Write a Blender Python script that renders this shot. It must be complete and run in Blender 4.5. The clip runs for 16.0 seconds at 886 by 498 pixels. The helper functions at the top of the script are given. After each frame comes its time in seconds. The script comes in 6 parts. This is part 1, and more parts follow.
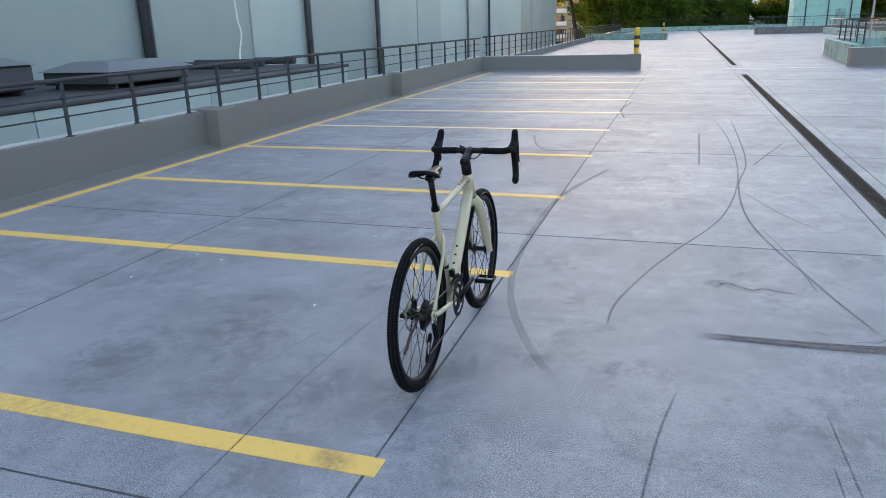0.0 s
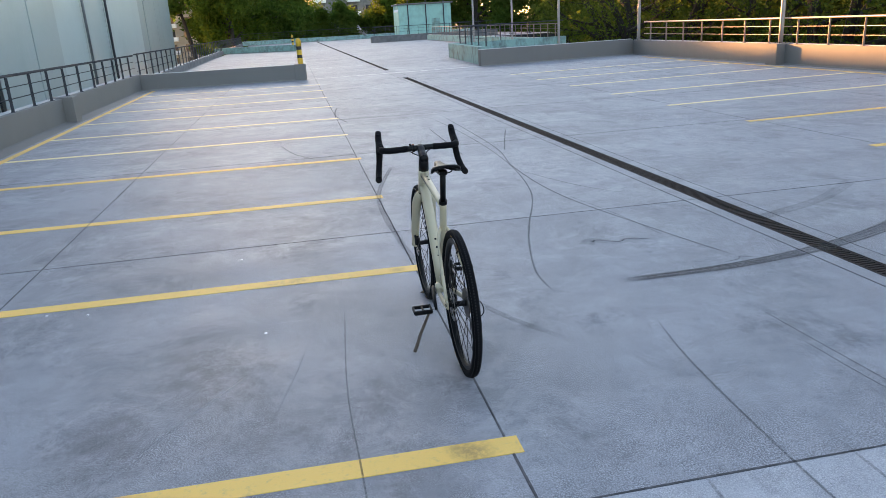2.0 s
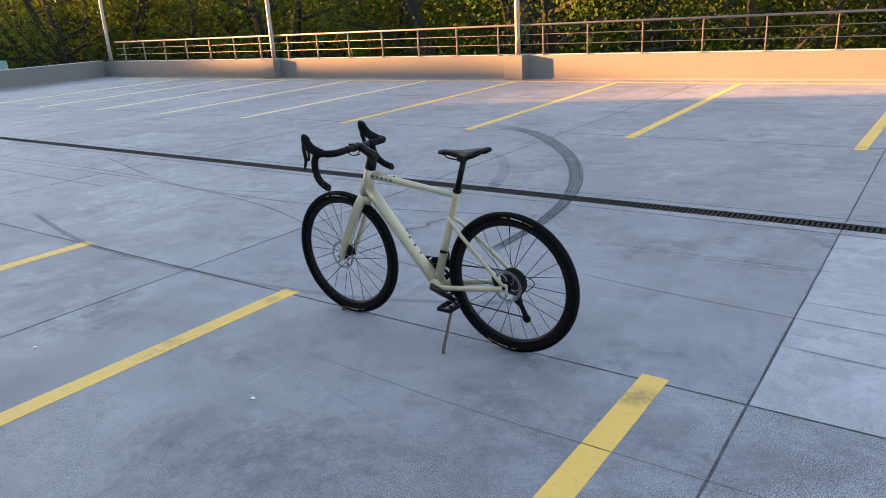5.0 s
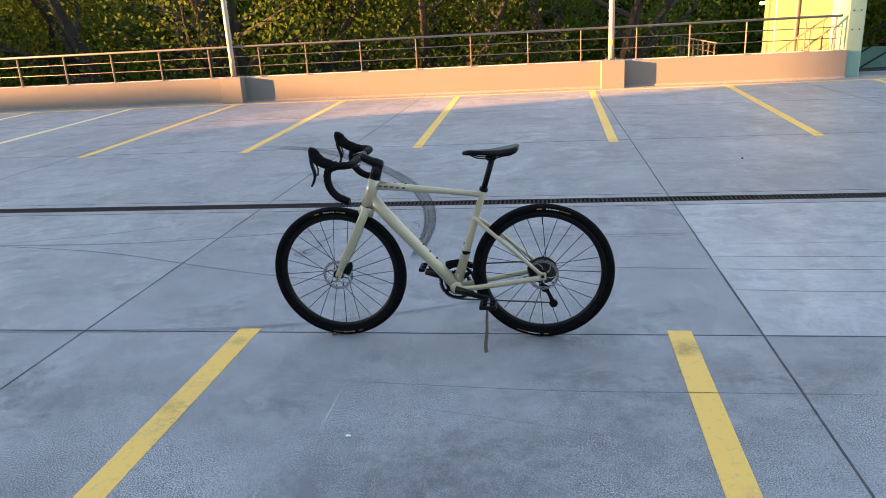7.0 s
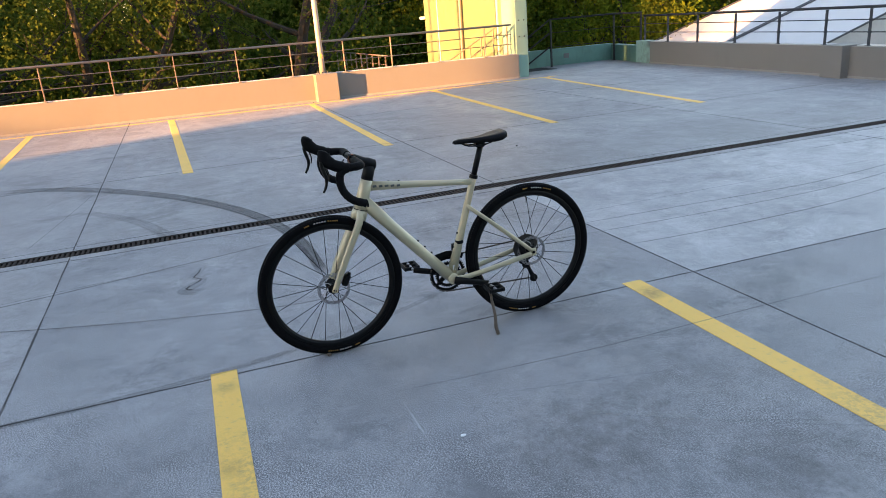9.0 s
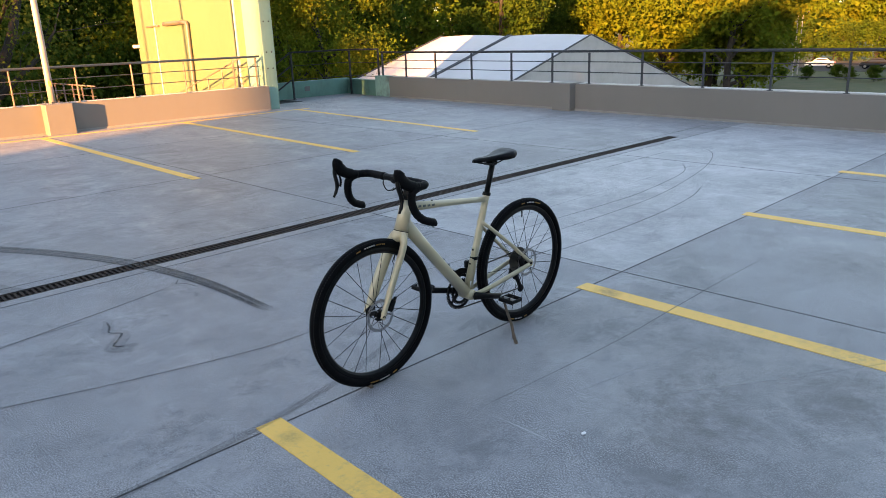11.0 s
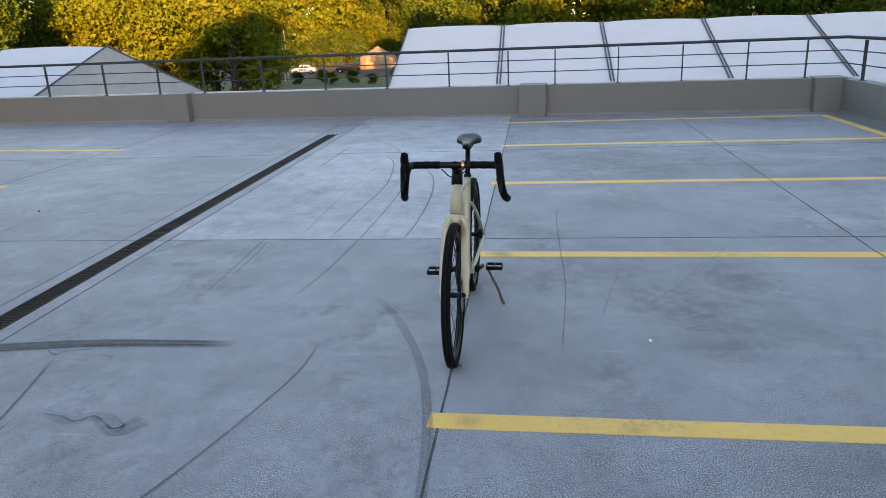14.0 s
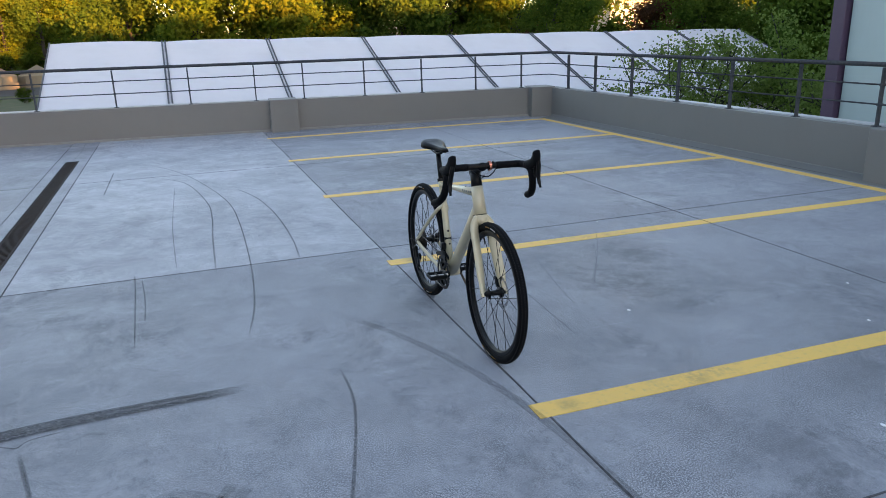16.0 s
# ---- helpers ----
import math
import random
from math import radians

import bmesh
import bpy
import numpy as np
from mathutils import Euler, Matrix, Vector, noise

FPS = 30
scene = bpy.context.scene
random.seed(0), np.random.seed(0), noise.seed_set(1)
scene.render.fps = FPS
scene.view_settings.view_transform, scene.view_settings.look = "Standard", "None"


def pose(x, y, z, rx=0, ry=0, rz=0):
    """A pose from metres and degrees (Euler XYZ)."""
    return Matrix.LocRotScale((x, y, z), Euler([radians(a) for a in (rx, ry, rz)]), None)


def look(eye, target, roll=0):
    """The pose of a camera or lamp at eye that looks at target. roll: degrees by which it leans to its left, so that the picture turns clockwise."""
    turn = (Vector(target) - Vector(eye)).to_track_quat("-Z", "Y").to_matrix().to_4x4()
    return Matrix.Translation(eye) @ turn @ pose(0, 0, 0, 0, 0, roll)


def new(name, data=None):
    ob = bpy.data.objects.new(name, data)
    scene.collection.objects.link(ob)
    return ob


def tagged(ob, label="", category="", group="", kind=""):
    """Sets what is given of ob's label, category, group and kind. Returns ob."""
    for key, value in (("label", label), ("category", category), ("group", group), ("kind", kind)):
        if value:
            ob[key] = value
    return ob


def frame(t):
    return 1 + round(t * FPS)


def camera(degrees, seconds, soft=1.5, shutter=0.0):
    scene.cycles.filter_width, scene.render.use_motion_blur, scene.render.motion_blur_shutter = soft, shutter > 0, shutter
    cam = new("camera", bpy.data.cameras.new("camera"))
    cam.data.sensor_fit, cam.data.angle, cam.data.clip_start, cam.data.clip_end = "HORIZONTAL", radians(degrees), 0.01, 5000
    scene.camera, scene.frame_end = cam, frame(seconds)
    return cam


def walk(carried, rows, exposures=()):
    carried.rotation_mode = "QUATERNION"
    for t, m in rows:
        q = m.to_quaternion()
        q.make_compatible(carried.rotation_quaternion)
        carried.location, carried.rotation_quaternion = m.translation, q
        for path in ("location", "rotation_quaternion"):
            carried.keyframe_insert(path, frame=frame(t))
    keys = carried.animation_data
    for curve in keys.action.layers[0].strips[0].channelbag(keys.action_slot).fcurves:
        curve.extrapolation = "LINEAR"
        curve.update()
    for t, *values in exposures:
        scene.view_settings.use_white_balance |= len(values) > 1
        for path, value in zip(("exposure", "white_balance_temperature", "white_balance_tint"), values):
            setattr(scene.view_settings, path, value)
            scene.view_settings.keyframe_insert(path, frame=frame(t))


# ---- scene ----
cam = camera(63.25, 16.0, soft=0.7)
PATH = [
    (0, (0.071, -0.147, 1.546), (-0.528, 1.666, 0.953), -1.64),
    (0.5, (-0.328, -0.295, 1.554), (-0.711, 1.577, 0.963), -2.17),
    (1, (-0.731, -0.359, 1.553), (-0.880, 1.546, 0.963), -2.67),
    (1.5, (-1.157, -0.398, 1.545), (-1.061, 1.509, 0.950), -3.26),
    (2, (-1.573, -0.379, 1.558), (-1.225, 1.497, 0.958), -3.31),
    (2.5, (-1.983, -0.257, 1.560), (-1.385, 1.552, 0.953), -2.91),
    (3, (-2.404, -0.115, 1.543), (-1.570, 1.597, 0.931), -2.59),
    (3.5, (-2.759, 0.092, 1.541), (-1.718, 1.685, 0.925), -2.97),
    (4, (-3.066, 0.390, 1.550), (-1.842, 1.846, 0.932), -3.66),
    (4.5, (-3.388, 0.703, 1.541), (-1.996, 1.998, 0.921), -3.79),
    (5, (-3.614, 1.051, 1.526), (-2.073, 2.164, 0.903), -3.25),
    (5.2, (-3.686, 1.209, 1.524), (-2.091, 2.242, 0.900), -3.05),
    (7.5, (-4.276, 2.960, 1.519), (-2.372, 3.025, 0.910), -3.59),
    (8, (-4.210, 3.344, 1.516), (-2.313, 3.182, 0.903), -4.11),
    (8.5, (-4.164, 3.736, 1.487), (-2.303, 3.342, 0.870), -4.72),
    (11, (-3.309, 5.440, 1.515), (-1.927, 4.113, 0.941), -2.06),
    (11.5, (-3.048, 5.724, 1.519), (-1.818, 4.256, 0.945), -2.18),
    (12, (-2.763, 6.005, 1.518), (-1.700, 4.410, 0.945), -2.48),
    (12.5, (-2.456, 6.247, 1.550), (-1.578, 4.545, 0.972), -2.97),
    (13, (-2.116, 6.475, 1.548), (-1.439, 4.687, 0.961), -3.18),
    (13.5, (-1.730, 6.612, 1.537), (-1.258, 4.762, 0.942), -3.03),
    (14, (-1.320, 6.708, 1.541), (-1.066, 4.816, 0.945), -2.50),
    (14.5, (-0.896, 6.755, 1.537), (-0.871, 4.842, 0.952), -1.85),
    (15, (-0.468, 6.732, 1.561), (-0.682, 4.829, 0.983), -1.43),
    (15.5, (-0.054, 6.665, 1.561), (-0.491, 4.802, 0.979), -1.49),
    (16, (0.357, 6.544, 1.541), (-0.287, 4.743, 0.958), -1.61),
]
walk(cam, [(t, look(eye, target, roll)) for t, eye, target, roll in PATH],
     exposures=[(0.0, 2.52, 7100, 22), (3.0, 2.41, 7150, 22), (5.0, 2.52, 7350, 22), (7.5, 2.54, 7350, 20), (8.5, 2.46, 7350, 20), (11.0, 2.30, 7350, 20), (12.5, 2.20, 7300, 21), (16.0, 2.30, 7150, 22)])

# ---------------------------------------------------------------- light
STAINS = ((-2.02, 2.82, 0.40, 0.42), (-2.15, 3.12, 0.42, 0.36), (-2.0, 2.33, 0.40, 0.28), (-2.56, 2.3, 0.42, 0.34), (-1.25, 1.98, 0.3, 0.2), (-2.5, 4.5, 0.5, 0.25), (-2.0, 0.5, 0.5, 0.4), (-2.6, -0.9, 0.6, 0.4), (-1.9, -1.6, 0.5, 0.35))
SUN_EL, SUN_SLOPE = 8.2, 0.38            # degrees; sideways drift of the rays per metre towards -y
ray = Vector((SUN_SLOPE, -1, 0)).normalized() * math.cos(radians(SUN_EL)) + Vector((0, 0, -math.sin(radians(SUN_EL))))
sun = new("sun", bpy.data.lights.new("sun", "SUN"))
sun.data.energy, sun.data.angle, sun.data.color = 7.6, radians(0.6), (1.0, 0.47, 0.15)
sun.rotation_euler = (ray).to_track_quat("-Z", "Y").to_euler()

world = bpy.data.worlds.new("sky")
scene.world = world
world.use_nodes = True
wn, wl = world.node_tree.nodes, world.node_tree.links
sky = wn.new("ShaderNodeTexSky")
sky.sky_type, sky.sun_disc = "NISHITA", False
sky.dust_density = 0.7
sky.sun_elevation = radians(SUN_EL)
sky.sun_rotation = math.atan2(-ray.x, -ray.y)
wn["Background"].inputs["Strength"].default_value = 0.15
wl.new(sky.outputs[0], wn["Background"].inputs["Color"])


# ---------------------------------------------------------------- materials
class Mat:
    """A node material: a Principled surface with helpers to vary it."""

    def __init__(self, name, colour, rough=0.6, metal=0.0, spec=0.5):
        self.m = bpy.data.materials.new(name)
        self.m.use_nodes = True
        self.n, self.l = self.m.node_tree.nodes, self.m.node_tree.links
        self.b = self.n["Principled BSDF"]
        self.b.inputs["Base Color"].default_value = (*colour[:3], 1)
        self.b.inputs["Roughness"].default_value = rough
        self.b.inputs["Metallic"].default_value = metal
        self.b.inputs["Specular IOR Level"].default_value = spec
        self.colour = None
        self.base = (*colour[:3], 1)
        self.height = None

    def coord(self, scale=(1, 1, 1), kind="Object"):
        if kind == "World":
            out = self.n.new("ShaderNodeNewGeometry").outputs["Position"]
        else:
            out = self.n.new("ShaderNodeTexCoord").outputs[kind]
        mp = self.n.new("ShaderNodeMapping")
        mp.inputs["Scale"].default_value = scale
        self.l.new(out, mp.inputs[0])
        return mp.outputs[0]

    def noise(self, scale, detail=4, rough=0.6, stretch=(1, 1, 1), kind="Object", lo=0.3, hi=0.7, dist=0.0):
        t = self.n.new("ShaderNodeTexNoise")
        t.inputs["Scale"].default_value, t.inputs["Detail"].default_value = scale, detail
        t.inputs["Roughness"].default_value, t.inputs["Distortion"].default_value = rough, dist
        self.l.new(self.coord(stretch, kind), t.inputs["Vector"])
        r = self.n.new("ShaderNodeMapRange")
        r.inputs[1].default_value, r.inputs[2].default_value = lo, hi
        self.l.new(t.outputs["Fac"], r.inputs[0])
        return r.outputs[0]

    def times(self, a, k):
        x = self.n.new("ShaderNodeMath")
        x.operation = "MULTIPLY"
        self.l.new(a, x.inputs[0])
        if isinstance(k, (int, float)):
            x.inputs[1].default_value = k
        else:
            self.l.new(k, x.inputs[1])
        return x.outputs[0]

    def tint(self, fac, colour, amount=1.0):
        """Mix colour over what is there, by fac."""
        x = self.n.new("ShaderNodeMix")
        x.data_type = "RGBA"
        self.l.new(self.times(fac, amount), x.inputs["Factor"])
        if self.colour is None:
            x.inputs["A"].default_value = self.base
        else:
            self.l.new(self.colour, x.inputs["A"])
        x.inputs["B"].default_value = (*colour[:3], 1)
        self.colour = x.outputs["Result"]
        self.l.new(self.colour, self.b.inputs["Base Color"])
        return self

    def vary(self, amount=0.2):
        """Each object a little lighter or darker."""
        o = self.n.new("ShaderNodeObjectInfo")
        r = self.n.new("ShaderNodeMapRange")
        r.inputs[3].default_value, r.inputs[4].default_value = 1 - amount, 1 + amount
        self.l.new(o.outputs["Random"], r.inputs[0])
        return self._value(r.outputs[0])

    def islands(self, amount=0.35):
        g = self.n.new("ShaderNodeNewGeometry")
        r = self.n.new("ShaderNodeMapRange")
        r.inputs[3].default_value, r.inputs[4].default_value = 1 - amount, 1 + amount
        self.l.new(g.outputs["Random Per Island"], r.inputs[0])
        return self._value(r.outputs[0])

    def _value(self, out):
        h = self.n.new("ShaderNodeHueSaturation")
        self.l.new(out, h.inputs["Value"])
        if self.colour is None:
            h.inputs["Color"].default_value = self.base
        else:
            self.l.new(self.colour, h.inputs["Color"])
        self.colour = h.outputs[0]
        self.l.new(self.colour, self.b.inputs["Base Color"])
        return self

    def rough_by(self, fac, lo, hi):
        r = self.n.new("ShaderNodeMapRange")
        r.inputs[3].default_value, r.inputs[4].default_value = lo, hi
        self.l.new(fac, r.inputs[0])
        self.l.new(r.outputs[0], self.b.inputs["Roughness"])
        return self

    def bump(self, fac, strength=0.2, distance=0.002):
        x = self.n.new("ShaderNodeBump")
        x.inputs["Strength"].default_value, x.inputs["Distance"].default_value = strength, distance
        self.l.new(fac, x.inputs["Height"])
        if self.height is not None:
            self.l.new(self.height, x.inputs["Normal"])
        self.height = x.outputs[0]
        self.l.new(self.height, self.b.inputs["Normal"])
        return self

    def stain(self, x, y, r0, strength, colour=(0.070, 0.068, 0.070)):
        """An uneven dirty patch of its own round a point of the deck."""
        d = self.n.new("ShaderNodeVectorMath")
        d.operation = "DISTANCE"
        d.inputs[1].default_value = (x, y, 0)
        self.l.new(self.n.new("ShaderNodeNewGeometry").outputs["Position"], d.inputs[0])
        r = self.n.new("ShaderNodeMapRange")
        r.inputs[1].default_value, r.inputs[2].default_value = r0, r0 * 0.25
        self.l.new(d.outputs["Value"], r.inputs[0])
        return self.tint(self.times(r.outputs[0], self.noise(9 if r0 > 0.2 else 30, 6, 0.8, kind="World", lo=0.30, hi=0.56)), colour, strength)

    def cut(self, fac):
        """Holes: the surface shows where fac is 1 and is clear where it is 0."""
        mix, clear = self.n.new("ShaderNodeMixShader"), self.n.new("ShaderNodeBsdfTransparent")
        out = self.n["Material Output"]
        self.l.new(fac, mix.inputs[0])
        self.l.new(clear.outputs[0], mix.inputs[1])
        self.l.new(self.b.outputs[0], mix.inputs[2])
        self.l.new(mix.outputs[0], out.inputs["Surface"])
        return self


def deck_mat(name, base, pale, speck, blotch=1.0, stains=()):
    """Coated concrete: smooth trowelled clouds, etched patches with salt-and-pepper grit, dirt."""
    m = Mat(name, base, 0.55, spec=0.26)
    dark = tuple(c * 0.40 for c in base)
    light = tuple(min(0.8, c * 1.30) for c in pale)
    big = m.noise(0.42, 5, 0.6, kind="World", lo=0.40, hi=0.66, dist=0.8)
    sweep = m.noise(0.75, 7, 0.68, (0.5, 1.4, 1), "World", 0.46, 0.66, 0.9)
    cloud = m.noise(3.0, 11, 0.83, kind="World", lo=0.46, hi=0.60, dist=0.4)
    etched = m.noise(0.8, 6, 0.66, kind="World", lo=0.38, hi=0.58, dist=0.6)
    salt = m.noise(160, 3, 0.80, kind="World", lo=0.50, hi=0.58)
    pepper = m.noise(135, 4, 0.85, (1, 1.15, 1), "World", 0.50, 0.58)
    grit = m.noise(38, 8, 0.88, kind="World", lo=0.47, hi=0.60)
    m.tint(big, pale, 0.46 * blotch).tint(sweep, pale, 0.34 * blotch).tint(cloud, pale, 0.38 * blotch)
    m.tint(m.noise(5.5, 6, 0.72, (1.5, 0.7, 1), "World", 0.54, 0.68, 1.2), light, 0.20 * blotch)
    m.tint(m.noise(1.5, 12, 0.83, (1.2, 0.85, 1), "World", 0.51, 0.63, 0.3), tuple(c * 0.64 for c in base), 0.68 * blotch)
    m.tint(m.noise(9.0, 9, 0.85, kind="World", lo=0.53, hi=0.63), tuple(c * 0.6 for c in base), 0.40 * blotch)
    m.tint(m.times(pepper, etched), dark, 0.58 * speck)
    m.tint(m.times(grit, etched), dark, 0.32 * speck)
    m.tint(m.noise(24, 4, 0.7, kind="World", lo=0.70, hi=0.76), dark, 0.8)
    m.tint(m.times(salt, etched), light, 0.56 * speck)
    # thin pale scratches
    for ang, st in ((0.35, (1.2, 60, 1)), (-0.9, (1.0, 52, 1)), (1.25, (0.8, 70, 1))):
        t = m.n.new("ShaderNodeTexNoise")
        t.inputs["Scale"].default_value, t.inputs["Detail"].default_value = 1.0, 2
        mp = m.n.new("ShaderNodeMapping")
        mp.vector_type = "POINT"
        mp.inputs["Rotation"].default_value, mp.inputs["Scale"].default_value = (0, 0, ang), st
        m.l.new(m.n.new("ShaderNodeNewGeometry").outputs["Position"], mp.inputs[0])
        m.l.new(mp.outputs[0], t.inputs["Vector"])
        r = m.n.new("ShaderNodeMapRange")
        r.inputs[1].default_value, r.inputs[2].default_value = 0.70, 0.78
        m.l.new(t.outputs["Fac"], r.inputs[0])
        m.tint(m.times(r.outputs[0], etched), light, 0.20 * speck)
    for st in stains:
        m.stain(*st)
    m.vary(0.05)
    m.rough_by(m.times(cloud, sweep), 0.56, 0.38)
    m.bump(m.times(grit, etched), 0.22, 0.003)
    return m


def paint_mat(name, base, dark, rough=0.55, grime=0.35, scale=1.2):
    m = Mat(name, base, rough)
    m.tint(m.noise(scale, 5, 0.65, kind="World", lo=0.45, hi=0.75), dark, grime)
    m.tint(m.noise(scale * 4, 4, 0.7, (1, 1, 0.25), "World", 0.52, 0.78), dark, grime * 0.6)
    m.bump(m.noise(90, 3, kind="World"), 0.15, 0.002)
    return m


deck = deck_mat("deck coating", (0.198, 0.204, 0.220), (0.372, 0.385, 0.413), 0.90, 1.0)
deck_speckled = deck_mat("gritty worn deck coating", (0.158, 0.166, 0.185), (0.365, 0.381, 0.416), 1.65, 1.1, STAINS)
deck_worn = deck_mat("worn pale deck coating", (0.240, 0.250, 0.271), (0.505, 0.525, 0.558), 0.85, 0.95)
joint_dark = paint_mat("joint filler", (0.028, 0.028, 0.031), (0.02, 0.02, 0.02), 0.9)
concrete = paint_mat("bare concrete edge", (0.23, 0.23, 0.225), (0.14, 0.14, 0.135), 0.8, 0.6, 3)
wall_paint = paint_mat("warm grey masonry paint", (0.162, 0.160, 0.152), (0.130, 0.128, 0.122), 0.6, 0.4, 0.9)
wall_cap = paint_mat("pale coping", (0.48, 0.49, 0.50), (0.28, 0.28, 0.28), 0.6, 0.5, 2)
steel_dark = Mat("dark grey painted steel", (0.050, 0.055, 0.063), 0.75, 0.0, spec=0.03)
steel_dark.tint(steel_dark.noise(30, 4), (0.11, 0.115, 0.125), 0.5)
steel_brown = Mat("taupe painted steel", (0.20, 0.165, 0.145), 0.42, 0.2)
steel_brown.tint(steel_brown.noise(25, 4), (0.13, 0.11, 0.10), 0.5)
steel_black = Mat("black painted steel", (0.018, 0.019, 0.022), 0.45, 0.2)
steel_black.tint(steel_black.noise(25, 4), (0.05, 0.05, 0.05), 0.4)
pole_mat = Mat("weathered pale steel pole", (0.36, 0.34, 0.33), 0.5, 0.2)
pole_mat.tint(pole_mat.noise(9, 4, stretch=(1, 1, 0.3)), (0.22, 0.20, 0.19), 0.7)
grate_mat = Mat("rusty cast iron", (0.020, 0.018, 0.018), 0.8, 0.0, spec=0.15)
grate_mat.tint(grate_mat.noise(14, 5, kind="World"), (0.045, 0.031, 0.026), 0.7)
yellow = Mat("worn yellow road paint", (0.80, 0.495, 0.115), 0.6, spec=0.45)
yellow.tint(yellow.noise(2.2, 5, 0.7, kind="World", lo=0.48, hi=0.75), (0.70, 0.46, 0.12), 0.7)
yellow.tint(yellow.noise(26, 5, 0.75, kind="World", lo=0.54, hi=0.70), (0.42, 0.32, 0.14), 0.52)
yellow.tint(yellow.times(yellow.noise(0.9, 5, 0.7, kind="World", lo=0.55, hi=0.66), yellow.noise(38, 4, 0.8, kind="World", lo=0.42, hi=0.56)), (0.26, 0.21, 0.12), 0.45)
for st in ((-1.07, 1.93, 0.10, 0.75), (-1.12, 1.97, 0.07, 0.6), (-2.62, 1.98, 0.05, 0.5), (-1.7, 4.18, 0.07, 0.45), (-1.05, 4.15, 0.07, 0.5)):
    yellow.stain(*st, (0.30, 0.20, 0.07))
yellow.bump(yellow.noise(120, 3, kind="World"), 0.3, 0.002)
# far bay lines: worn paint, with the sky's glare mixed into its colour
yellow_glare = Mat("worn yellow road paint paled by glare", (0.80, 0.64, 0.30), 0.55, spec=0.5)
yellow_glare.tint(yellow_glare.noise(3.5, 5, 0.7, kind="World", lo=0.45, hi=0.75), (0.66, 0.56, 0.33), 0.8)
yellow_glare.tint(yellow_glare.noise(22, 5, 0.75, kind="World", lo=0.52, hi=0.70), (0.40, 0.36, 0.27), 0.6)
white_line = Mat("worn white road paint", (0.55, 0.55, 0.56), 0.6)
white_line.tint(white_line.noise(5, 5, 0.7, kind="World", lo=0.45, hi=0.7), (0.33, 0.34, 0.36), 0.8)
turq = paint_mat("turquoise masonry paint", (0.26, 0.52, 0.47), (0.15, 0.24, 0.22), 0.6, 0.5, 1.4)
joint_seal = paint_mat("dirty joint sealant", (0.050, 0.051, 0.056), (0.15, 0.15, 0.16), 0.9, 0.9, 7)
turq_pale = paint_mat("pale mint masonry paint", (0.17, 0.31, 0.27), (0.13, 0.22, 0.20), 0.6, 0.5, 0.9)
tower_mint = paint_mat("pale yellow-green render", (0.126, 0.168, 0.100), (0.102, 0.136, 0.080), 0.7, 0.5, 0.5)
# turquoise darkened to stand for the shade on the stair walls
turq_shaded = paint_mat("turquoise masonry paint darkened as shade", (0.10, 0.235, 0.205), (0.06, 0.12, 0.11), 0.65, 0.6, 1.6)
turq_dirty = paint_mat("peeling turquoise concrete", (0.22, 0.40, 0.37), (0.09, 0.10, 0.10), 0.75, 1.0, 2.2)
grey_dirty = paint_mat("stained grey concrete", (0.17, 0.17, 0.17), (0.07, 0.07, 0.07), 0.8, 0.9, 1.5)
clad = paint_mat("pale blue-green cladding", (0.39, 0.485, 0.485), (0.30, 0.385, 0.385), 0.4, 0.5, 0.25)
clad.vary(0.10)
clad_dim = paint_mat("grey-green cladding", (0.285, 0.36, 0.365), (0.23, 0.29, 0.295), 0.45, 0.5, 0.25)
roof_dark = paint_mat("bitumen roof", (0.050, 0.052, 0.058), (0.025, 0.025, 0.03), 0.7, 0.7, 1.5)
duct_mat = Mat("dull zinc sheet", (0.34, 0.36, 0.38), 0.42, 0.7)
duct_mat.tint(duct_mat.noise(2.5, 4), (0.18, 0.19, 0.21), 0.7)
casing_mat = paint_mat("dark blue-grey sheet metal", (0.055, 0.062, 0.076), (0.035, 0.04, 0.05), 0.5, 0.5, 2)
cover_mat = paint_mat("weathered grey sheet cover", (0.17, 0.185, 0.205), (0.10, 0.11, 0.125), 0.4, 0.6, 1.2)
purple = paint_mat("dark plum trim", (0.075, 0.045, 0.085), (0.05, 0.03, 0.06), 0.5, 0.4, 2)
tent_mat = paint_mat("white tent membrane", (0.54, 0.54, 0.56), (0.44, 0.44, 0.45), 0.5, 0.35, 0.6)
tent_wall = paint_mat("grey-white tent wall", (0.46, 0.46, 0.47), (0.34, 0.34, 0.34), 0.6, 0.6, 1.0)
tent_beam = Mat("tent keder profile", (0.075, 0.078, 0.085), 0.5, 0.4)
bark = paint_mat("dark bark", (0.020, 0.018, 0.015), (0.010, 0.009, 0.008), 0.9, 0.8, 6)
bark.bump(bark.noise(14, 5, stretch=(1, 1, 0.2)), 0.8, 0.02)


def leaf_mat(name, base, other, passing):
    m = Mat(name, base, 0.8, spec=0.05)
    m.tint(m.noise(0.35, 4, kind="World", lo=0.4, hi=0.65), other, 0.8)
    m.islands(0.18)
    t, mix = m.n.new("ShaderNodeBsdfTranslucent"), m.n.new("ShaderNodeMixShader")
    m.l.new(m.colour, t.inputs["Color"])
    mix.inputs[0].default_value = passing
    m.l.new(m.b.outputs[0], mix.inputs[1])
    m.l.new(t.outputs[0], mix.inputs[2])
    m.l.new(mix.outputs[0], m.n["Material Output"].inputs["Surface"])
    return m


